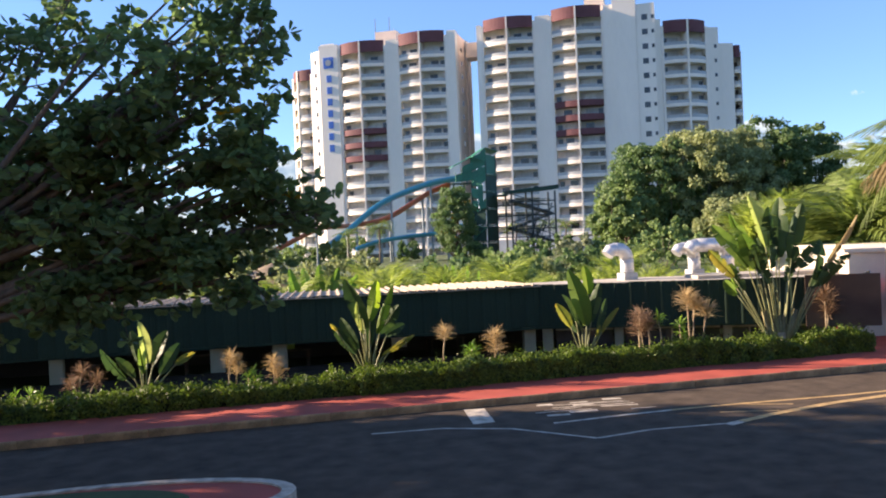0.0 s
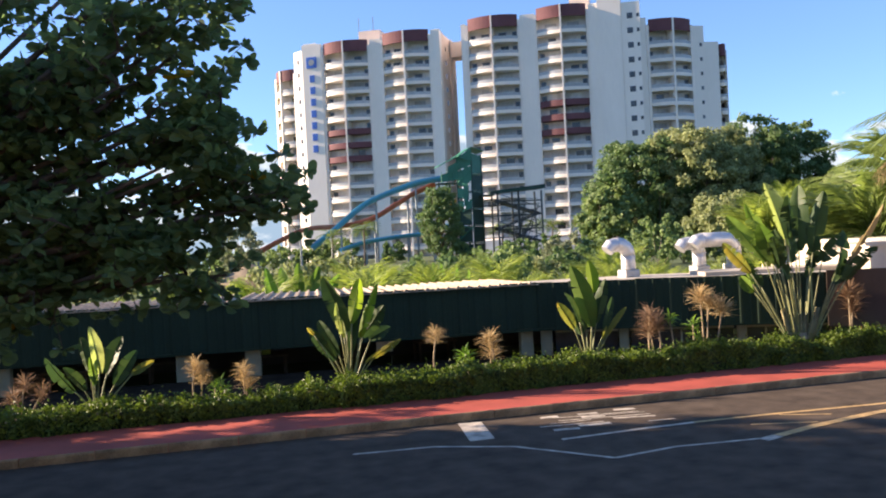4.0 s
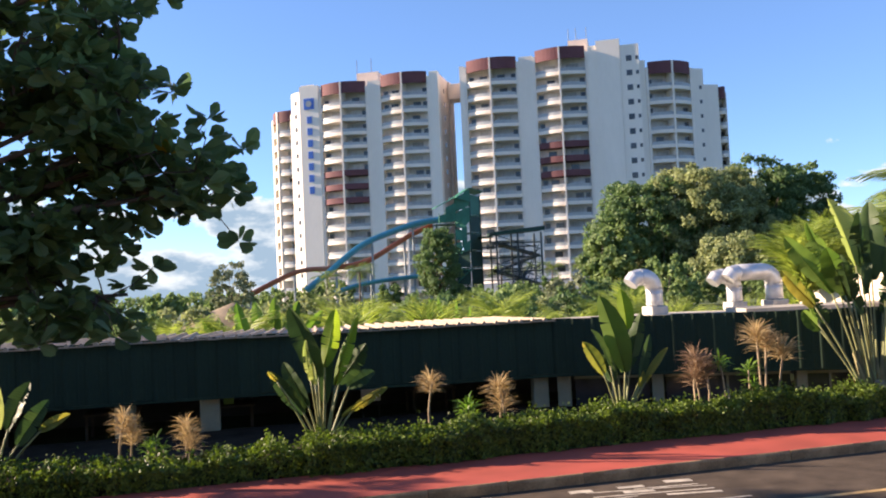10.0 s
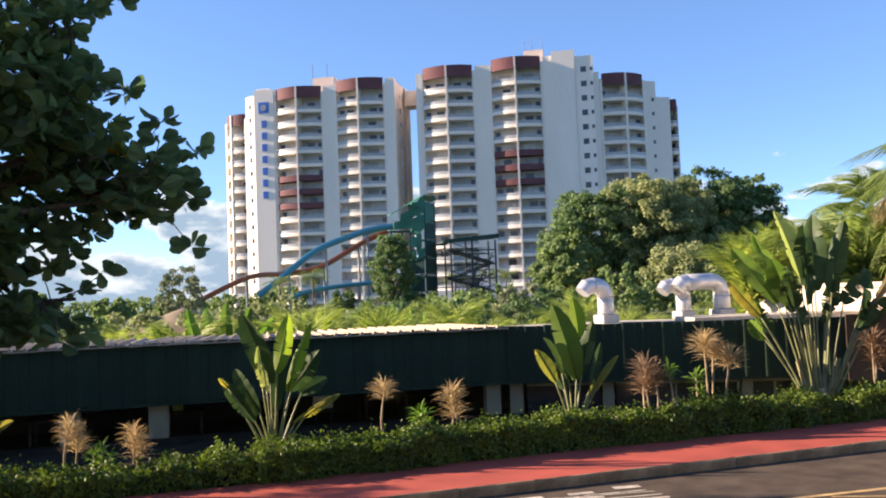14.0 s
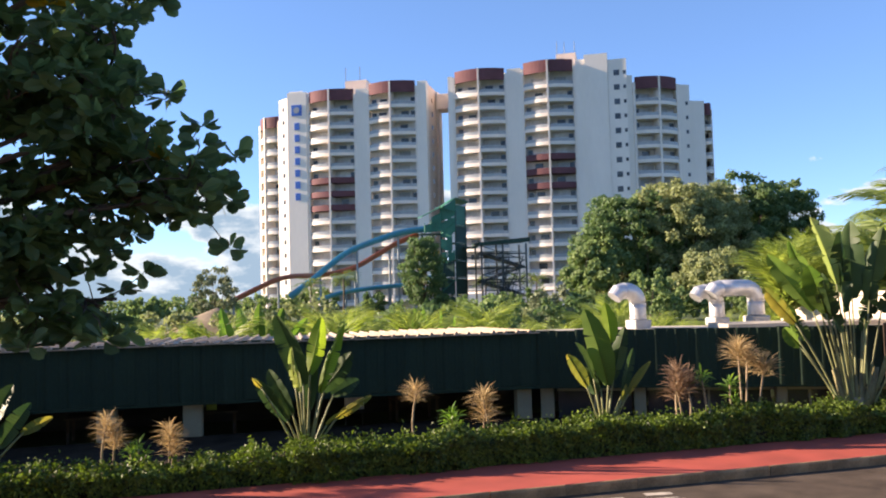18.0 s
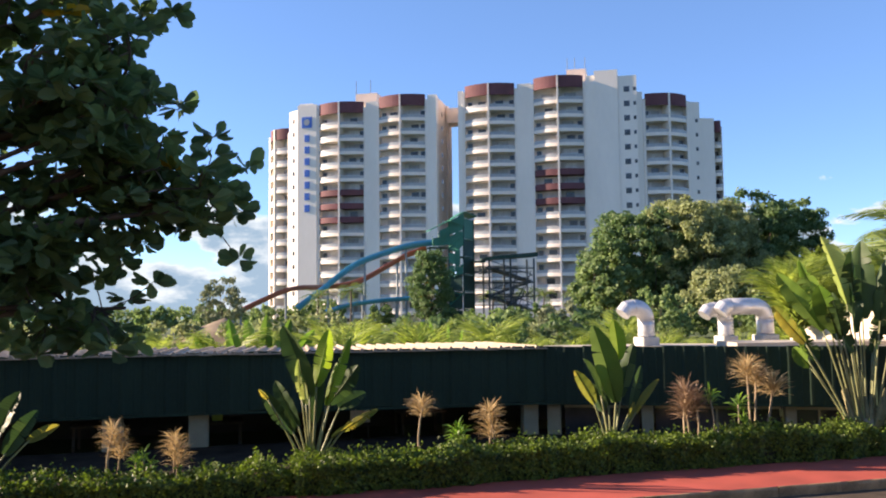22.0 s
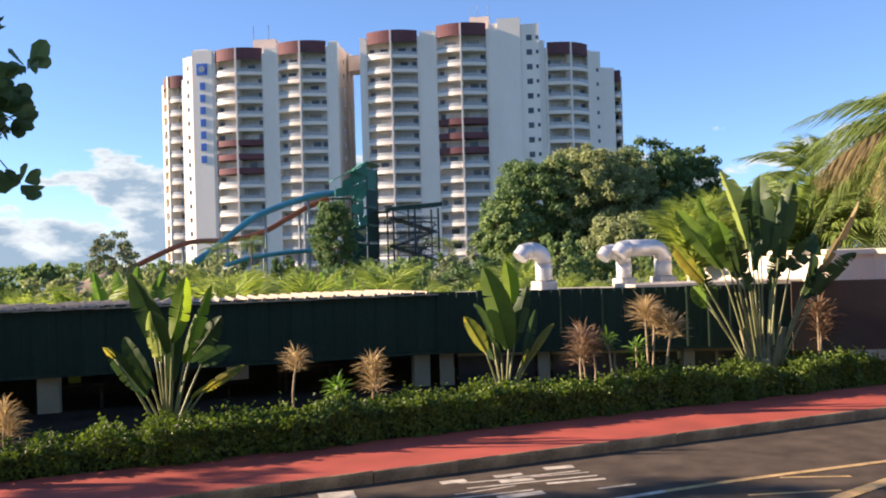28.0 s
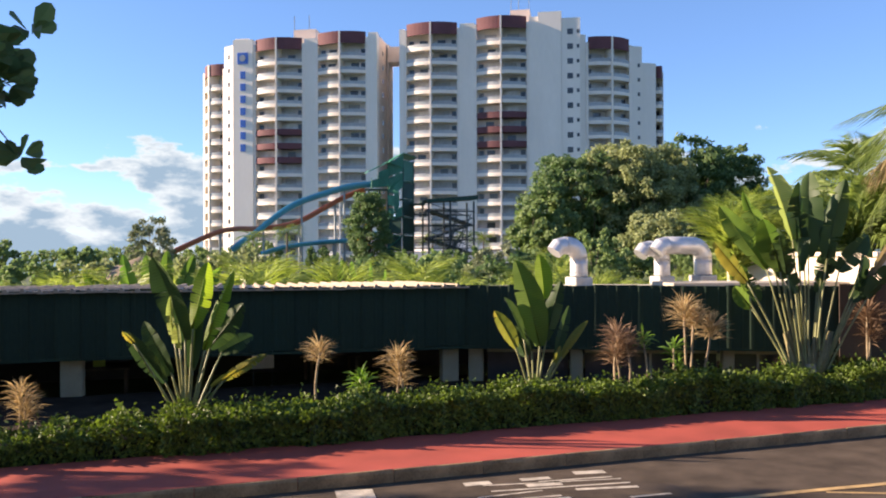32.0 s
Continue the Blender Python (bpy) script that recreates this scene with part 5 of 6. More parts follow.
ob.location = (0, 0, 0.9)
for a in range(6):
    part("post", Shape().tube([(2.5 * math.cos(a), 2.5 * math.sin(a), 0), (2.5 * math.cos(a), 2.5 * math.sin(a), 1.1)], 0.08, 8), "bark", kiosk)

# coconut palm over the service wing, and bright palms beyond the roof
feather_palm("coconut_palm", (21.7, 21.9, 0.0), "coconut palm with green fronds and drooping brown ones", 44, 3.4, "coco", 71, 5.3, 0.2, (-35, 95), 48, 0.26, dead=12, sags=(0.5, 0.85), hang=(0.5, 1.05), wide=0.045)
feather_palm("coconut_palm", (17.0, 26.0, 0.0), "young palm with tall arching bright green fronds", 24, 3.1, "areca", 72, 1.3, 0.2, (76, 120), 36, 0.24, sags=(0.05, 0.25))
feather_palm("coconut_palm", (19.8, 28.5, 0.0), "young palm with tall arching bright green fronds", 24, 3.3, "areca", 73, 1.6, 0.2, (70, 120), 36, 0.24, sags=(0.05, 0.25))
feather_palm("coconut_palm", (22.6, 27.5, 0.0), "palm with arching green fronds", 36, 3.6, "coco", 74, 2.6, 0.2, (0, 95), 40, 0.28, hang=(0.3, 0.8), wide=0.05)
feather_palm("coconut_palm", (26.5, 31, 0.0), "tall palm with arching green fronds", 24, 3.4, "coco", 75, 4.6, 0.2, (-20, 85), 40, 0.26)
feather_palm("coconut_palm", (20.2, 25.0, 0.0), "low dense coconut palm behind the service wing", 30, 3.6, "coco", 76, 1.9, 0.2, (10, 95), 44, 0.26)
feather_palm("coconut_palm", (24.2, 24.6, 0.0), "dense coconut palm behind the service wing", 30, 3.6, "coco", 77, 3.4, 0.2, (-10, 95), 44, 0.26)

# ---- far trees ----
broad_tree("shade_tree", (52.0, 101, -0.4), "large spreading dark green tree in front of the hotel", 14.2, 7.6, 190, 150, 0.5, 0.42, 81, 0.06, "leaf_dark", trunk_r=0.45)
broad_tree("shade_tree", (57.5, 98, -0.4), "tall loose olive-green tree in front of the hotel", 15.6, 7.2, 230, 120, 0.5, 0.38, 82, 0.05, "leaf_olive", trunk_r=0.4, clump=(0.09, 0.17))
broad_tree("shade_tree", (64.2, 101, -0.4), "olive-green tree beside a taller dark one", 15.4, 6.2, 190, 120, 0.5, 0.38, 92, 0.05, "leaf_olive", trunk_r=0.4, clump=(0.1, 0.18))
broad_tree("shade_tree", (71.0, 104, -0.4), "dense dark green round-headed tree", 17.2, 6.6, 150, 150, 0.5, 0.42, 83, 0.1, "leaf_dark", trunk_r=0.4)
broad_tree("shade_tree", (78.2, 105, -0.4), "dense dark green tree with a rounded head", 16.6, 6.0, 140, 150, 0.5, 0.42, 93, 0.1, "leaf_dark", trunk_r=0.4)
broad_tree("shade_tree", (46.0, 97, -0.4), "lower bushy green tree", 8.6, 4.6, 70, 120, 0.5, 0.48, 84, 0.05, "leaf_big", trunk_r=0.3)
broad_tree("shade_tree", (30.6, 122, -0.4), "grey-green tree in front of the slide tower", 11.0, 3.4, 110, 80, 0.5, 0.36, 85, 0.06, "leaf_dark", trunk_r=0.3, clump=(0.16, 0.26))
broad_tree("shade_tree", (1.8, 118, -1.0), "small round tree on the skyline", 7.4, 3.3, 60, 46, 0.5, 0.36, 86, 0.15, "leaf_grey", trunk_r=0.25)
broad_tree("shade_tree", (64, 78, -0.3), "light green bushy tree beyond the hall", 7.6, 5.5, 90, 110, 0.5, 0.42, 87, 0.1, "leaf_olive", trunk_r=0.25)
broad_tree("shade_tree", (52, 82, -0.3), "light olive bushy tree beyond the hall", 6.4, 4.6, 80, 110, 0.5, 0.4, 94, 0.08, "leaf_olive", trunk_r=0.25)
for k in range(16):
    x = -60 + 5.2 * k + rng.uniform(-2, 2)
    y = 120 + rng.uniform(-15, 45) + (40 if x > 2 else 0)
    z = ground_height(x, y)
    broad_tree("skyline_tree", (x, y, z - 0.4), "distant low green tree on the skyline", rng.uniform(3.6, 5.6), rng.uniform(3, 5), 26, 40, 0.5, 0.6, 200 + k, 0.1, "leaf_big", trunk_r=0.2)
for k in range(9):
    x, y = 27 + 3.1 * k + rng.uniform(-1, 1), 62 + rng.uniform(-4, 8)
    broad_tree("garden_shrub", (x, y, -0.3), "loose light green shrub beyond the hall roof", rng.uniform(2.6, 4.2), rng.uniform(1.8, 2.8), 26, 50, 0.4, 0.3, 260 + k, 0.05, rng.choice(["leaf_big", "leaf_grey", "leaf_big"]), trunk_r=0.1)
for k in range(16):
    x, y = -16 + 2.6 * k + rng.uniform(-0.8, 0.8), 46 + rng.uniform(-7, 7)
    broad_tree("garden_shrub", (x, y, -0.3), "low green shrub in the garden behind the hall", rng.uniform(2.0, 2.9), rng.uniform(1.6, 2.4), 26, 50, 0.4, 0.26, 330 + k, 0.05, rng.choice(["leaf_big", "leaf_olive", "leaf_dark"]), trunk_r=0.08)
for k in range(9):
    x, y = 26 + 7.5 * k + rng.uniform(-2, 2), 118 + rng.uniform(-6, 20) - 2.5 * k
    broad_tree("park_shrub", (x, y, -0.4), "dark green bushy shrub in the water park", rng.uniform(2.2, 3.6), rng.uniform(2, 3.4), 22, 40, 0.4, 0.45, 230 + k, 0.05, "leaf_dark", trunk_r=0.12)
for k, (x, y, h) in enumerate(((20, 128, 5.6), (15, 126, 4.5), (52, 140, 5.0), (60, 138, 5.2), (56, 142, 4.8), (47, 143, 4.6))):
    feather_palm("park_palm", (x, y, -0.3), "slender palm standing in the water park", 16, 3.0, "coco", 300 + k, h, 0.16, (-30, 80), 16, 0.28, group="park palms")

# ---- water slides ----
slides = empty("slide_tower", (38.5, 136.3, -0.4), "green netted water slide tower with a sloping sheet roof", "slide tower")
# plan of the tower: left end, near corner, right end, far corner
TW = [(-1.35, -0.9), (0.7, -2.3), (2.9, -0.5), (0.9, 1.4)]


def wall_sheet(a, b, z0a, z1a, z0b, z1b, t=0.07):
    """An upright sheet between plan points a and b whose lower and upper edges slope."""
    d = Vector((b[0] - a[0], b[1] - a[1])).normalized()
    n = Vector((-d.y, d.x)) * t
    vs = [(a[0], a[1], z0a), (b[0], b[1], z0b), (b[0], b[1], z1b), (a[0], a[1], z1a)]
    vs += [(x + n.x, y + n.y, z) for x, y, z in vs]
    return Shape().add(vs, [(0, 1, 2, 3), (7, 6, 5, 4), (0, 4, 5, 1), (1, 5, 6, 2), (2, 6, 7, 3), (3, 7, 4, 0)])


def tw(k, t, out=0.0):
    """A point t of the way along side k of the tower, set out from it."""
    a, b = TW[k], TW[(k + 1) % 4]
    d = Vector((b[0] - a[0], b[1] - a[1])).normalized()
    return (a[0] + (b[0] - a[0]) * t + d.y * out, a[1] + (b[1] - a[1]) * t - d.x * out)


for x, y in TW:
    part("post", Shape().tube([(x, y, 0), (x, y, 17.4)], 0.15, 6), "netdark", slides)
for z in (2.8, 5.6, 8.4, 11.2, 14.0):
    part("platform", Shape().prism(TW, z, z + 0.16), "netdark", slides)
# the shaded side: stacked net screens, shade put into a darker green, rails between
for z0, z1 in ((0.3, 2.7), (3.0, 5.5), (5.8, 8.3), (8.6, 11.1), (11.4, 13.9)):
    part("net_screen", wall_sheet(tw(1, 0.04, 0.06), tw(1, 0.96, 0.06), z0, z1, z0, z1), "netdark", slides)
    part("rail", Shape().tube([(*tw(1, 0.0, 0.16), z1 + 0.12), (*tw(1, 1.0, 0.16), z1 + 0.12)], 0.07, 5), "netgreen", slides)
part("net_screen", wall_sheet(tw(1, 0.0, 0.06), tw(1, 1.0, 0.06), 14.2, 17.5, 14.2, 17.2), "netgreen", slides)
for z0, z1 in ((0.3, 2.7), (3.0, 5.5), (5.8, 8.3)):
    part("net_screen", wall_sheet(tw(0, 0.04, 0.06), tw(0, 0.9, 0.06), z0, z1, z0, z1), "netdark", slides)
# the lit side: slanting green shields that step down round the stair
for t0, t1, a0, a1, b0, b1 in ((0.0, 1.0, 14.8, 17.3, 15.6, 17.4), (0.05, 0.62, 12.3, 14.6, 12.0, 15.2), (0.5, 1.0, 11.9, 15.3, 13.2, 15.4), (0.0, 0.45, 10.6, 12.0, 10.0, 11.8),
                               (0.42, 0.78, 8.8, 12.4, 10.2, 12.4), (0.05, 0.4, 8.4, 9.8, 8.0, 9.9), (0.5, 0.95, 8.2, 9.6, 8.6, 9.9)):
    part("shield", wall_sheet(tw(0, t0, 0.16 + 0.1 * t0), tw(0, t1, 0.2), a0, a1, b0, b1), "netgreen", slides)
for k in range(6):
    z = 1.2 + 2.3 * k
    part("brace", Shape().tube([(*tw(0, 0.0, 0.2), z), (*tw(0, 1.0, 0.2), z + (2.0 if k % 2 else -0.6))], 0.08, 5), "netgreen", slides)
# start deck of the flumes, held out to the left
for x in (-4.4, -2.6):
    part("post", Shape().tube([(x, -0.4, 0), (x, -0.4, 13.0)], 0.13, 6), "netdark", slides)
part("start_deck", Shape().box((-4.7, -1.1, 12.7), (-1.2, 1.2, 12.9)), "netdark", slides)
part("shield", wall_sheet((-4.2, -1.15), (-1.3, -1.15), 13.0, 14.2, 13.3, 15.0), "netgreen", slides)
part("shield", wall_sheet((-3.0, -1.3), (-1.3, -1.3), 14.3, 15.5, 14.9, 16.3), "netgreen", slides)
for x in (-4.1, -3.1, -2.2):
    part("rail", Shape().tube([(x, -1.2, 12.9), (x, -1.2, 14.6 + 0.5 * (x + 4.1))], 0.06, 5), "netgreen", slides)
roof_pts = [(-4.6, 15.5), (-1.5, 17.0), (0.7, 18.4), (2.9, 17.75)]
rs = Shape()
for (x0, z0), (x1, z1) in zip(roof_pts, roof_pts[1:]):
    y0, y1 = (-2.7, 1.6) if x0 > -2 else (-1.5, 1.3)
    vs = [(x0, y0, z0), (x1, y0, z1), (x1, y1, z1), (x0, y1, z0)]
    rs.add(vs + [(x, y, z + 0.14) for x, y, z in vs], [(3, 2, 1, 0), (4, 5, 6, 7), (0, 1, 5, 4), (2, 3, 7, 6), (1, 2, 6, 5), (3, 0, 4, 7)])
part("roof", rs, "netgreen", slides, "sloping green sheet roof")
part("gable", Shape().add([(-1.5, -2.62, 16.9), (0.7, -2.62, 16.2), (0.7, -2.62, 18.3)] + [(-1.5, -2.54, 16.9), (0.7, -2.54, 16.2), (0.7, -2.54, 18.3)], [(0, 1, 2), (5, 4, 3), (0, 3, 4, 1), (1, 4, 5, 2), (2, 5, 3, 0)]), "netgreen", slides)


def chute(name, pts, r, mt, label):
    """An open half-pipe flume along a smooth path."""
    pts = [Vector(p) for p in pts]
    dense = []
    n = len(pts)
    for i in range(n - 1):
        p0, p1, p2, p3 = pts[max(i - 1, 0)], pts[i], pts[i + 1], pts[min(i + 2, n - 1)]
        for k in range(6):
            t = k / 6
            dense.append(0.5 * ((2 * p1) + (p2 - p0) * t + (2 * p0 - 5 * p1 + 4 * p2 - p3) * t * t + (3 * p1 - p0 - 3 * p2 + p3) * t ** 3))
    dense.append(pts[-1])
    base = dense[0].copy()
    th = empty(name, base, label, "water slide")
    s = Shape()
    ring = [radians(a) for a in range(180, 361, 22)]
    rows = []
    for i, p in enumerate(dense):
        d = (dense[min(i + 1, len(dense) - 1)] - dense[max(i - 1, 0)]).normalized()
        side = d.cross(Vector((0, 0, 1))).normalized()
        up = side.cross(d)
        rows.append([p - base + side * math.cos(a) * r + up * (math.sin(a) * r + r * 0.4) for a in ring] + [p - base + side * math.cos(a) * r * 0.93 + up * (math.sin(a) * r * 0.93 + r * 0.4) for a in reversed(ring)])
    m = len(rows[0])
    vs = [v for row in rows for v in row]
    fs = [(i * m + j, i * m + (j + 1) % m, (i + 1) * m + (j + 1) % m, (i + 1) * m + j) for i in range(len(rows) - 1) for j in range(m)]
    part("flume", s.add(vs, fs), mt, th, smooth=True)
    for i in range(8, len(dense) - 4, 9):
        p = dense[i]
        part("post", Shape().tube([(p.x - base.x, p.y - base.y, p.z - base.z - r * 0.5), (p.x - base.x, p.y - base.y, -0.4 - base.z)], 0.18, 7), "steel", th)
    return th


chute("water_slide", [(34.8, 136.8, 13.4), (31.5, 137.6, 13.0), (28.6, 138.2, 12.2), (23.2, 139.2, 10.2), (19.2, 140.0, 7.5), (16.5, 140.2, 5.3), (13.5, 141, 3.0)], 0.95, "slideblue", "long blue fibreglass water slide on steel posts")
chute("water_slide", [(34.2, 138.8, 12.6), (30.5, 139.8, 11.2), (27.7, 140.0, 9.6), (23.2, 141.0, 7.2), (18.5, 142.2, 6.4), (14.0, 142.6, 6.3), (11.2, 142.2, 5.7), (6.4, 142.5, 3.5), (2.0, 143.5, 1.2)], 0.8, "slidered", "long red-brown fibreglass water slide on steel posts")
chute("water_slide", [(36, 133.5, 9.5), (33.8, 133.0, 7.6), (33.4, 134.4, 6.2), (32.0, 133.2, 5.0), (31.5, 131.5, 4.2), (33.5, 130.8, 3.2)], 0.6, "slideyellow", "small twisting yellow water slide")
chute("water_slide", [(33.0, 133.5, 4.4), (29.5, 134.2, 4.3), (25.5, 135.4, 4.0), (21.0, 136.6, 3.4), (17.5, 136.5, 2.4)], 0.7, "slideblue", "low blue water slide run")
chute("water_slide", [(34.2, 131.5, 5.6), (32.3, 131.8, 3.6), (31.8, 132.5, 1.8)], 0.5, "slideblue", "short steep blue water slide")

stair = empty("slide_stair", (47.0, 134.2, -0.4), "dark steel stair structure with a flat green canopy", "stair tower")
for x in (-4.0, -0.4, 3.6):
    for y in (-1.6, 1.6):
        part("post", Shape().tube([(x, y, 0), (x, y, 11.0)], 0.16, 6), "steeldark", stair)
part("canopy", Shape().add([(-4.4, -2, 10.7), (4.2, -2, 11.3), (4.2, 2, 11.3), (-4.4, 2, 10.7), (-4.4, -2, 11.2), (4.2, -2, 12.0), (4.2, 2, 12.0), (-4.4, 2, 11.2)],
                           [(3, 2, 1, 0), (4, 5, 6, 7), (0, 1, 5, 4), (1, 2, 6, 5), (2, 3, 7, 6), (3, 0, 4, 7)]), "netdark", stair, "flat dark green canopy")
for k in range(4):
    z0, z1 = 0.2 + 2.3 * k, 2.5 + 2.3 * k
    xa, xb = (-3.8, 3.4) if k % 2 == 0 else (3.4, -3.8)
    part("flight", Shape().add([(xa, -1.4, z0), (xa, 1.4, z0), (xb, 1.4, z1), (xb, -1.4, z1), (xa, -1.4, z0 + 0.3), (xa, 1.4, z0 + 0.3), (xb, 1.4, z1 + 0.3), (xb, -1.4, z1 + 0.3)],
                               [(0, 1, 2, 3), (7, 6, 5, 4), (0, 3, 7, 4), (2, 1, 5, 6), (1, 0, 4, 5), (3, 2, 6, 7)]), "steeldark", stair)
    part("rail", Shape().tube([(xa, -1.5, z0 + 1.2), (xb, -1.5, z1 + 1.2)], 0.07, 5), "steeldark", stair)
    part("landing", Shape().box((-4, -1.7, z1 - 0.12), (3.7, -1.45, z1 + 0.1)), "steeldark", stair)
part("walkway", Shape().box((-6.2, -1.2, 10.35), (-4.42, 1.2, 10.6)), "netdark", stair)
for z in (3.4, 5.2, 7.0, 8.8):
    part("walkway", Shape().box((-5.6, 0.4, z), (3.6, 1.5, z + 0.16)), "steeldark", stair)
    part("rail", Shape().tube([(-5.6, 0.35, z + 1.0), (3.6, 0.35, z + 1.0)], 0.05, 5), "steeldark", stair)
for k in range(10):
    x = -3.6 + 0.75 * k
    part("baluster", Shape().tube([(x, -1.55, 0.4 + 0.5 * (k % 3)), (x, -1.55, 8.6 - 0.9 * (k % 4))], 0.045, 4), "steel", stair)
for k in range(8):
    part("brace", Shape().tube([(rng.uniform(-3.8, 0), -1.65, rng.uniform(0, 3)), (rng.uniform(0, 3.6), -1.65, rng.uniform(5, 9))], 0.08, 5), "steeldark", stair)

# parked cars before the hotel
def car(at, turn, k):
    th = empty("car", at, "parked car in front of the hotel", "car", group="parked cars")
    th.rotation_euler = (0, 0, turn)
    s = Shape().add([(-2.1, -0.85, 0.3), (2.1, -0.85, 0.3), (2.1, 0.85, 0.3), (-2.1, 0.85, 0.3), (-2.05, -0.85, 0.85), (2.05, -0.85, 0.8), (2.05, 0.85, 0.8), (-2.05, 0.85, 0.85)],
                    [(3, 2, 1, 0), (4, 5, 6, 7), (0, 1, 5, 4), (1, 2, 6, 5), (2, 3, 7, 6), (3, 0, 4, 7)])
    part("body", s, "carpaint", th)
    part("cabin", Shape().add([(-1.7, -0.8, 0.83), (1.1, -0.8, 0.83), (1.1, 0.8, 0.83), (-1.7, 0.8, 0.83), (-1.2, -0.65, 1.4), (0.5, -0.65, 1.4), (0.5, 0.65, 1.4), (-1.2, 0.65, 1.4)],
                               [(4, 5, 6, 7), (0, 1, 5, 4), (1, 2, 6, 5), (2, 3, 7, 6), (3, 0, 4, 7)]), "glass", th)
    for x in (-1.3, 1.3):
        for y in (-0.8, 0.8):
            part("wheel", Shape().tube([(x, y - 0.1, 0.32), (x, y + 0.1, 0.32)], 0.32, 12), "tyre", th)
    return th


for k in range(5):
    car((57.5 + 2.9 * k, 139 - 1.3 * k, -0.1), radians(62 + rng.uniform(-5, 5)), k)

# ---- hotel ----
HO = Vector((18.5, 195.3, 0))
HU = Vector((0.879, -0.477, 0))
HN = Vector((-0.477, -0.879, 0))
HM = Matrix(((HU.x, -HN.x, 0, HO.x), (HU.y, -HN.y, 0, HO.y), (0, 0, 1, -0.5), (0, 0, 0, 1)))
FLOOR = 3.02


def hotel_block(name, label):
    th = tagged(new(name), label, "hotel")
    th.matrix_basis = HM
    return th


def arc(s0, s1, bulge, n=12):
    """Points of a bow front in plan: x along, y negative towards the road."""
    return [(s0 + (s1 - s0) * k / n, -bulge * (1 - (2 * k / n - 1) ** 2)) for k in range(n + 1)]


def band(pts, back, z0, z1):
    return Shape().prism(pts + [(pts[-1][0], back), (pts[0][0], back)], z0, z1)


def skin(pts, t, z0, z1):
    """A thin curved wall along the plan points."""
    s = Shape()
    n = len(pts)
    ins = [(x, y + t) for x, y in pts]
    vs = [(x, y, z) for z in (z0, z1) for x, y in pts] + [(x, y, z) for z in (z0, z1) for x, y in ins]
    fs = []
    for i in range(n - 1):
        fs += [(i, i + 1, n + i + 1, n + i), (2 * n + i + 1, 2 * n + i, 3 * n + i, 3 * n + i + 1), (n + i, n + i + 1, 3 * n + i + 1, 3 * n + i), (i + 1, i, 2 * n + i, 2 * n + i + 1)]
    return s.add(vs, fs)


def bay(th, s0, s1, y0, top, floors, red_floors=(), bulge=1.5, seed=0, fin=True):
    """A stack of bow-fronted balconies with a fin down the middle and a maroon cap."""
    rnd = random.Random(seed)
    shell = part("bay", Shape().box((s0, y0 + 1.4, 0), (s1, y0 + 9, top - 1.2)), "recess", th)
    e0 = s0 + (0.55 if s1 - s0 > 6 else 0.2)
    e1 = s1 - (0.55 if s1 - s0 > 6 else 0.2)
    pts = [(x, y + y0) for x, y in arc(e0, e1, bulge)]
    mid = (s0 + s1) / 2
    for a, b in ((s0, e0 - 0.01), (e1 + 0.01, s1)):
        part("cheek", Shape().box((a, y0 - 0.05, 0), (b, y0 + 1.38, top - 1.2)), "balcony", shell)
    para = skin(pts, 0.16, 0, 0.34).mesh("parapet", "balcony")
    para_red = skin(pts, 0.16, 0, 0.86).mesh("parapet", "maroon")
    slab = band(pts, y0 + 1.6, -0.36, 0.0).mesh("slab", "balcony")
    slab_red = band(pts, y0 + 1.6, -0.40, 0.0).mesh("slab", "maroon")
    w = (e1 - e0) / 2
    door = Shape().box((-0.85, -0.08, 0), (0.85, 0.0, 2.15)).mesh("balcony_door", "glass")
    door_pale = Shape().box((-1.25, -0.08, 0), (1.25, 0.0, 2.2)).mesh("balcony_door", "curtain")
    small = Shape().box((-0.5, -0.08, 0.8), (0.5, 0.0, 2.1)).mesh("balcony_window", "glass")
    rail = skin([(x, y + 0.05) for x, y in pts], 0.05, 0.343, 0.98).mesh("glass_rail", "rail")
    for f in range(floors):
        z = top - 3.05 - FLOOR * (f + 1) + 0.55
        if z < 0.5:
            break
        ob = part("parapet", para_red if f in red_floors else para, None, shell)
        ob.location = (0, 0, z)
        ob = part("slab", slab_red if f in red_floors else slab, None, shell)
        ob.location = (0, 0, z)
        if f not in red_floors:
            ob = part("glass_rail", rail, None, shell)
            ob.location = (0, 0, z)
        for c in (-1, 1):
            ob = part("balcony_door", door if rnd.random() < 0.25 else door_pale, None, shell)
            ob.location = (mid + c * w * (0.42 + rnd.uniform(-0.08, 0.08)), y0 + 1.39, z + 0.1)
            if rnd.random() < 0.6:
                ob = part("balcony_window", small, None, shell)
                ob.location = (mid + c * w * 0.84, y0 + 1.39, z + 0.1)
    cap = part("cap", skin(pts, 0.25, top - 2.55, top), "maroon", shell, "maroon rendered cap over the balconies")
    part("cap_roof", band([(x, y + 0.26) for x, y in pts], y0 + 8, top - 1.15, top - 0.9), "render", shell)
    if fin:
        part("fin", Shape().box((mid - 0.17, y0 - bulge - 0.25, 0), (mid + 0.17, y0 + 1.38, top - 0.05)), "render", shell)
    return shell


def pier(th, s0, s1, y0, top, depth=9.0, mt="render"):
    return part("pier", Shape().box((s0, y0, 0), (s1, y0 + depth, top)), mt, th)


# left block
hl = hotel_block("hotel_building", "tall white hotel block with bowed balconies and maroon caps")
turned = Matrix.Rotation(radians(-30), 4, 'Z')
ob = bay(hl, -7.9, 0.0, 0.0, 45.0, 14, (), 1.2, 1)
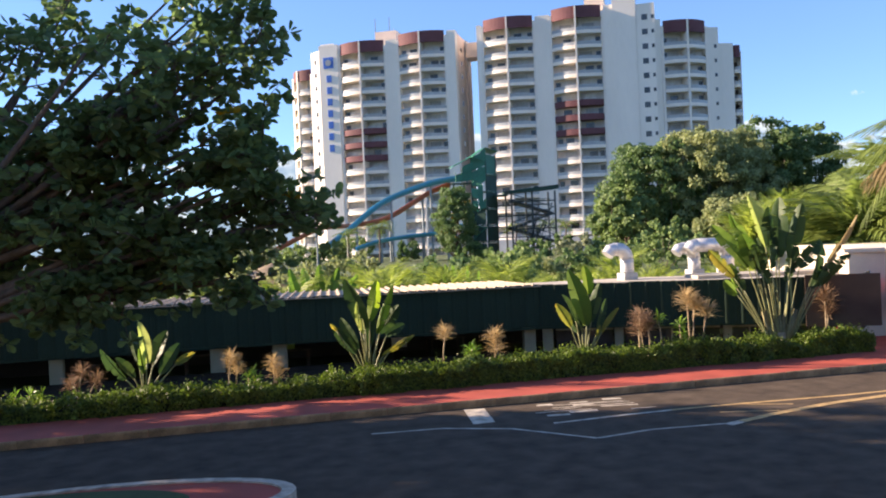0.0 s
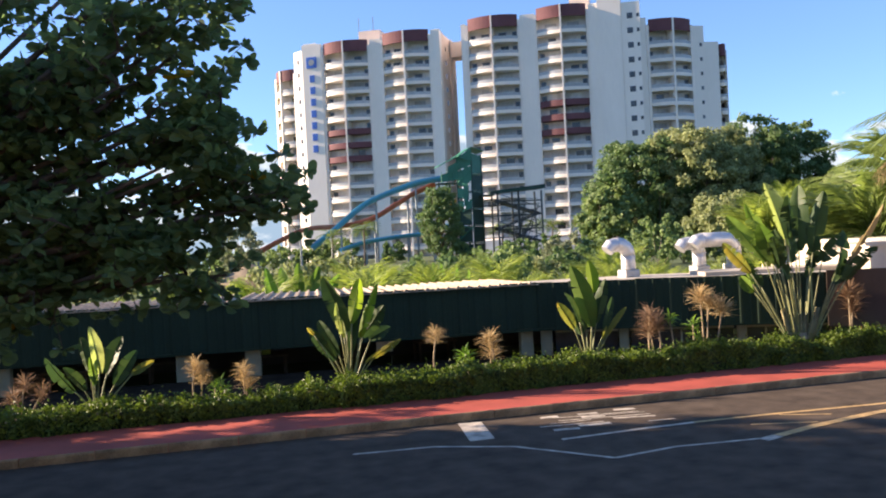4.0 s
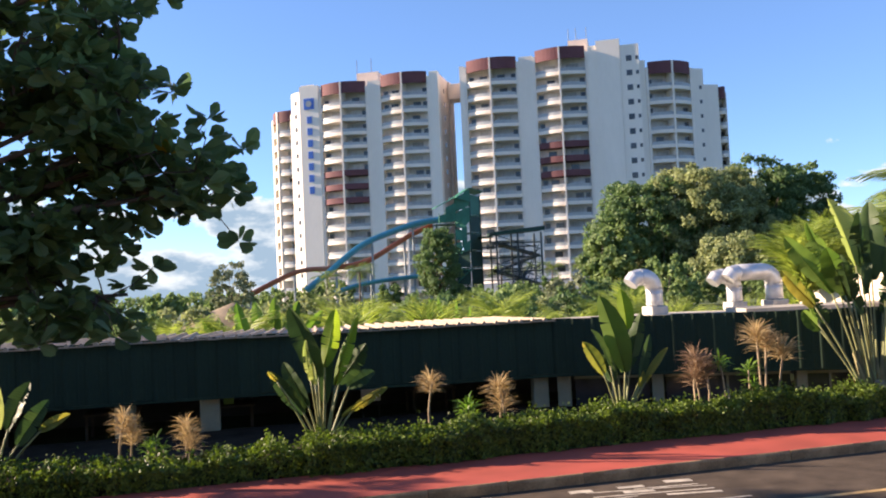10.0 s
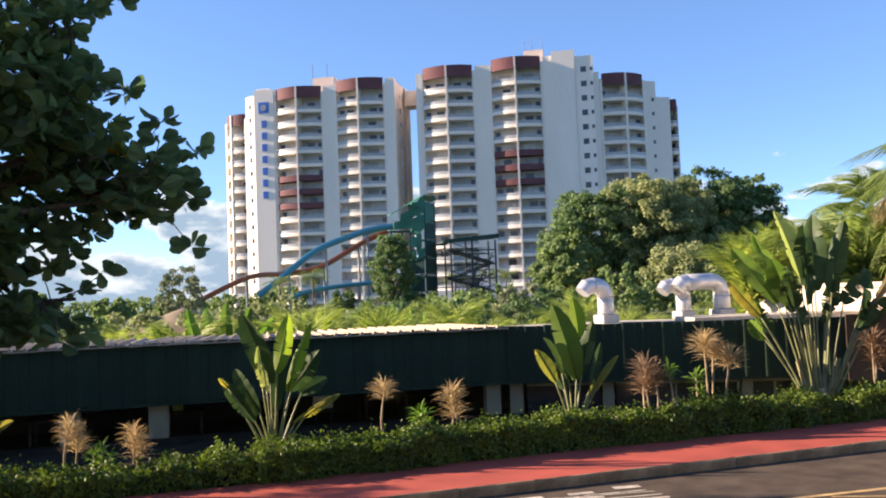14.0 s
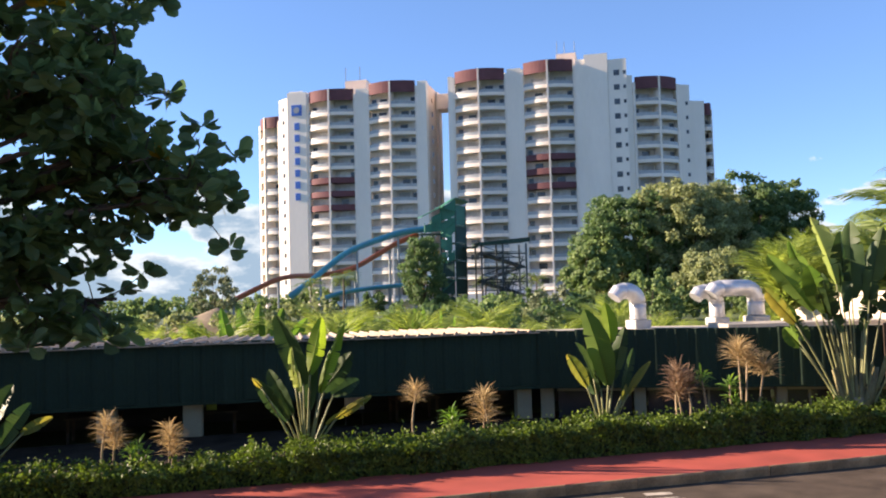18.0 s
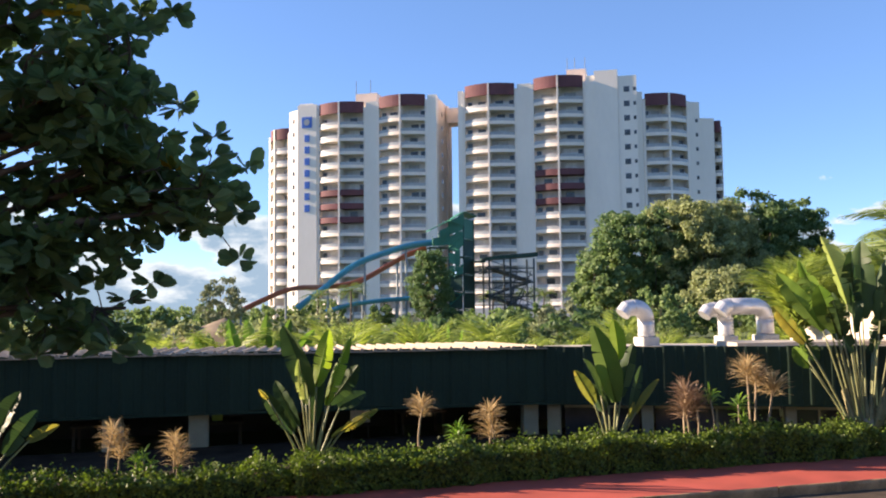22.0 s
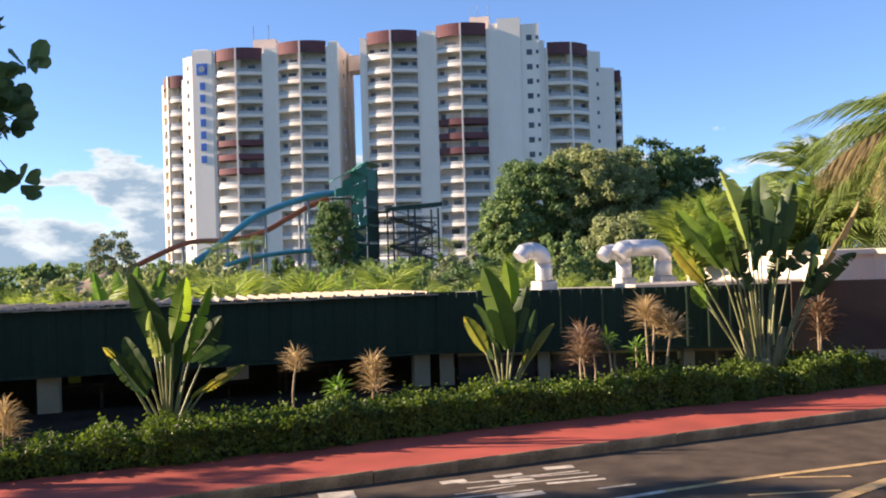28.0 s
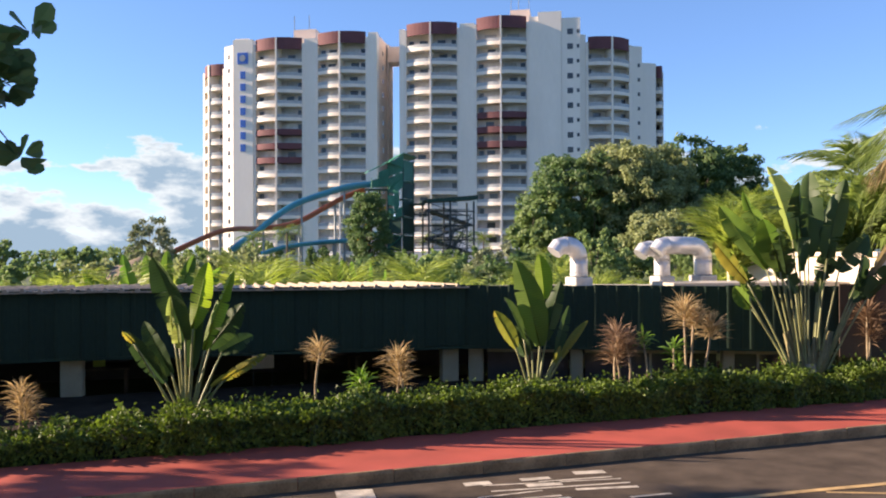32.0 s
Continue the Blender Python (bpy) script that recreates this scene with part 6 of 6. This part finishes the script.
ob.matrix_basis = Matrix.Translation((-2.8, 1.62, 0)) @ turned
ob = pier(hl, -3.2, 0.0, 0.0, 48.5, 8.0)
ob.matrix_basis = turned
for f in range(15):
    w_ob = part("window", Shape().box((-2.0, -0.06, 45.6 - FLOOR * f), (-1.2, -0.003, 46.6 - FLOOR * f)), "glass", ob)
pier(hl, 0.02, 4.6, -0.3, 49.5, 10.0)
part("roof_edge", Shape().box((0.3, 0.2, 49.502), (3.4, 9.0, 49.9)), "render", hl)
bay(hl, 4.62, 16.2, 0.0, 49.4, 15, (5, 6, 7), 1.6, 2)
pier(hl, 16.22, 18.7, 0.0, 49.3)
bay(hl, 18.72, 30.35, 0.0, 50.1, 15, (), 1.6, 3)
pier(hl, 30.37, 32.3, 0.0, 49.9, 2.0)
part("flank", Shape().box((31.0, 2.02, 0), (32.3, 15.0, 49.6)), "warm", hl)
part("flank_pilaster", Shape().box((32.32, 9, 0), (32.8, 13, 49.4)), "warm", hl)
for f in range(15):
    part("window", Shape().box((32.302, 5.0, 46.0 - FLOOR * f), (32.34, 5.9, 47.0 - FLOOR * f)), "glass", hl)
part("body", Shape().box((-1.5, 9.2, 0), (30.1, 24, 47.5)), "render", hl)
part("roof_house", Shape().box((11.0, 8, 47.5), (16.2, 14, 53.4)), "warm", hl)
for x in (11.1, 14.6):
    part("antenna", Shape().tube([(x, 8.2, 53.4), (x, 8.2, 56.6)], 0.09, 5), "steel", hl)
# the name on the slab, drawn as plain shapes
sign = empty("hotel_sign", (0, 0, 0), "blue square emblem over a column of blue blocks", "sign")
sign.matrix_basis = HM
part("emblem", Shape().box((1.05, -0.45, 44.2), (3.55, -0.302, 46.7), bevel=0.05), "blue", sign)
part("emblem_mark", Shape().tube([(2.3, -0.5, 45.45), (2.3, -0.453, 45.45)], 0.72, 14), "rail", sign)
for k in range(7):
    part("letter_bar", Shape().box((1.7, -0.42, 41.0 - 2.65 * k), (2.95, -0.303, 42.6 - 2.65 * k), bevel=0.04), "blue", sign)

# right block
hr = hotel_block("hotel_building", "tall white hotel block with a plain windowed tower and bowed balconies")
part("bridge", Shape().box((32.85, 8, 45.2), (37.4, 12.5, 48.6)), "warm", hr, "cream link bridge between the blocks")
part("rear_wing", Shape().box((31.5, 28, 0), (37.4, 34, 32)), "warm", hr)
pier(hr, 37.2, 38.2, 0.0, 50.2, 16.0)
bay(hr, 38.22, 50.1, 0.0, 51.1, 16, (), 1.6, 4)
pier(hr, 50.12, 53.1, 0.0, 50.8)
bay(hr, 53.12, 64.6, 0.0, 51.7, 16, (5, 6, 7), 1.6, 5)
pier(hr, 64.62, 66.4, -0.4, 51.4, 12)
pier(hr, 66.42, 71.2, -0.7, 52.2, 12)
pier(hr, 71.22, 75.0, -0.5, 50.8, 12)
# the end of the block falls back
fall = Matrix.Translation((75.6, 0.6, 0)) @ Matrix.Rotation(radians(24), 4, 'Z')
ob = pier(hr, -0.6, 0.73, 0.4, 47.6)
ob.matrix_basis = fall
ob = bay(hr, 0.75, 11.0, 0.3, 47.2, 15, (), 1.5, 6)
ob.matrix_basis = fall
far_pier = pier(hr, 11.02, 13.5, 0.5, 45.9)
far_pier.matrix_basis = fall
ob = pier(hr, 13.52, 17.1, 1.2, 42.7)
ob.matrix_basis = fall
ob = bay(hr, 17.1, 19.3, 2.0, 42.3, 13, (), 0.8, 7, fin=False)
ob.matrix_basis = fall
part("body", Shape().box((38, 9.3, 0), (80, 22, 48.0)), "render", hr)
part("roof_house", Shape().box((60.2, 6, 48), (64.4, 12, 54.8)), "warm", hr)
for x in (60.4, 62.0, 64.2):
    part("antenna", Shape().tube([(x, 6.2, 54.8), (x, 6.2, 57.4)], 0.07, 5), "steel", hr)
win = Shape().box((0, -0.05, 0), (1.15, 0.0, 1.15)).mesh("window", "glass")
win_s = Shape().box((0, -0.05, 0), (0.55, 0.0, 0.75)).mesh("window", "glass")
for f in range(15):
    z = 47.4 - FLOOR * f
    ob = part("window", win, None, hr)
    ob.location = (72.4, -0.503, z)
    ob = part("window", win_s, None, hr)
    ob.location = (74.3, -0.503, z + 0.2)
    if z < 43:
        ob = part("window", win_s, None, far_pier)
        ob.location = (12.5, 0.497, z + 0.2)
part("podium", Shape().box((30, -3, 0), (90, 0.5, 3.2)), "recess", hr)
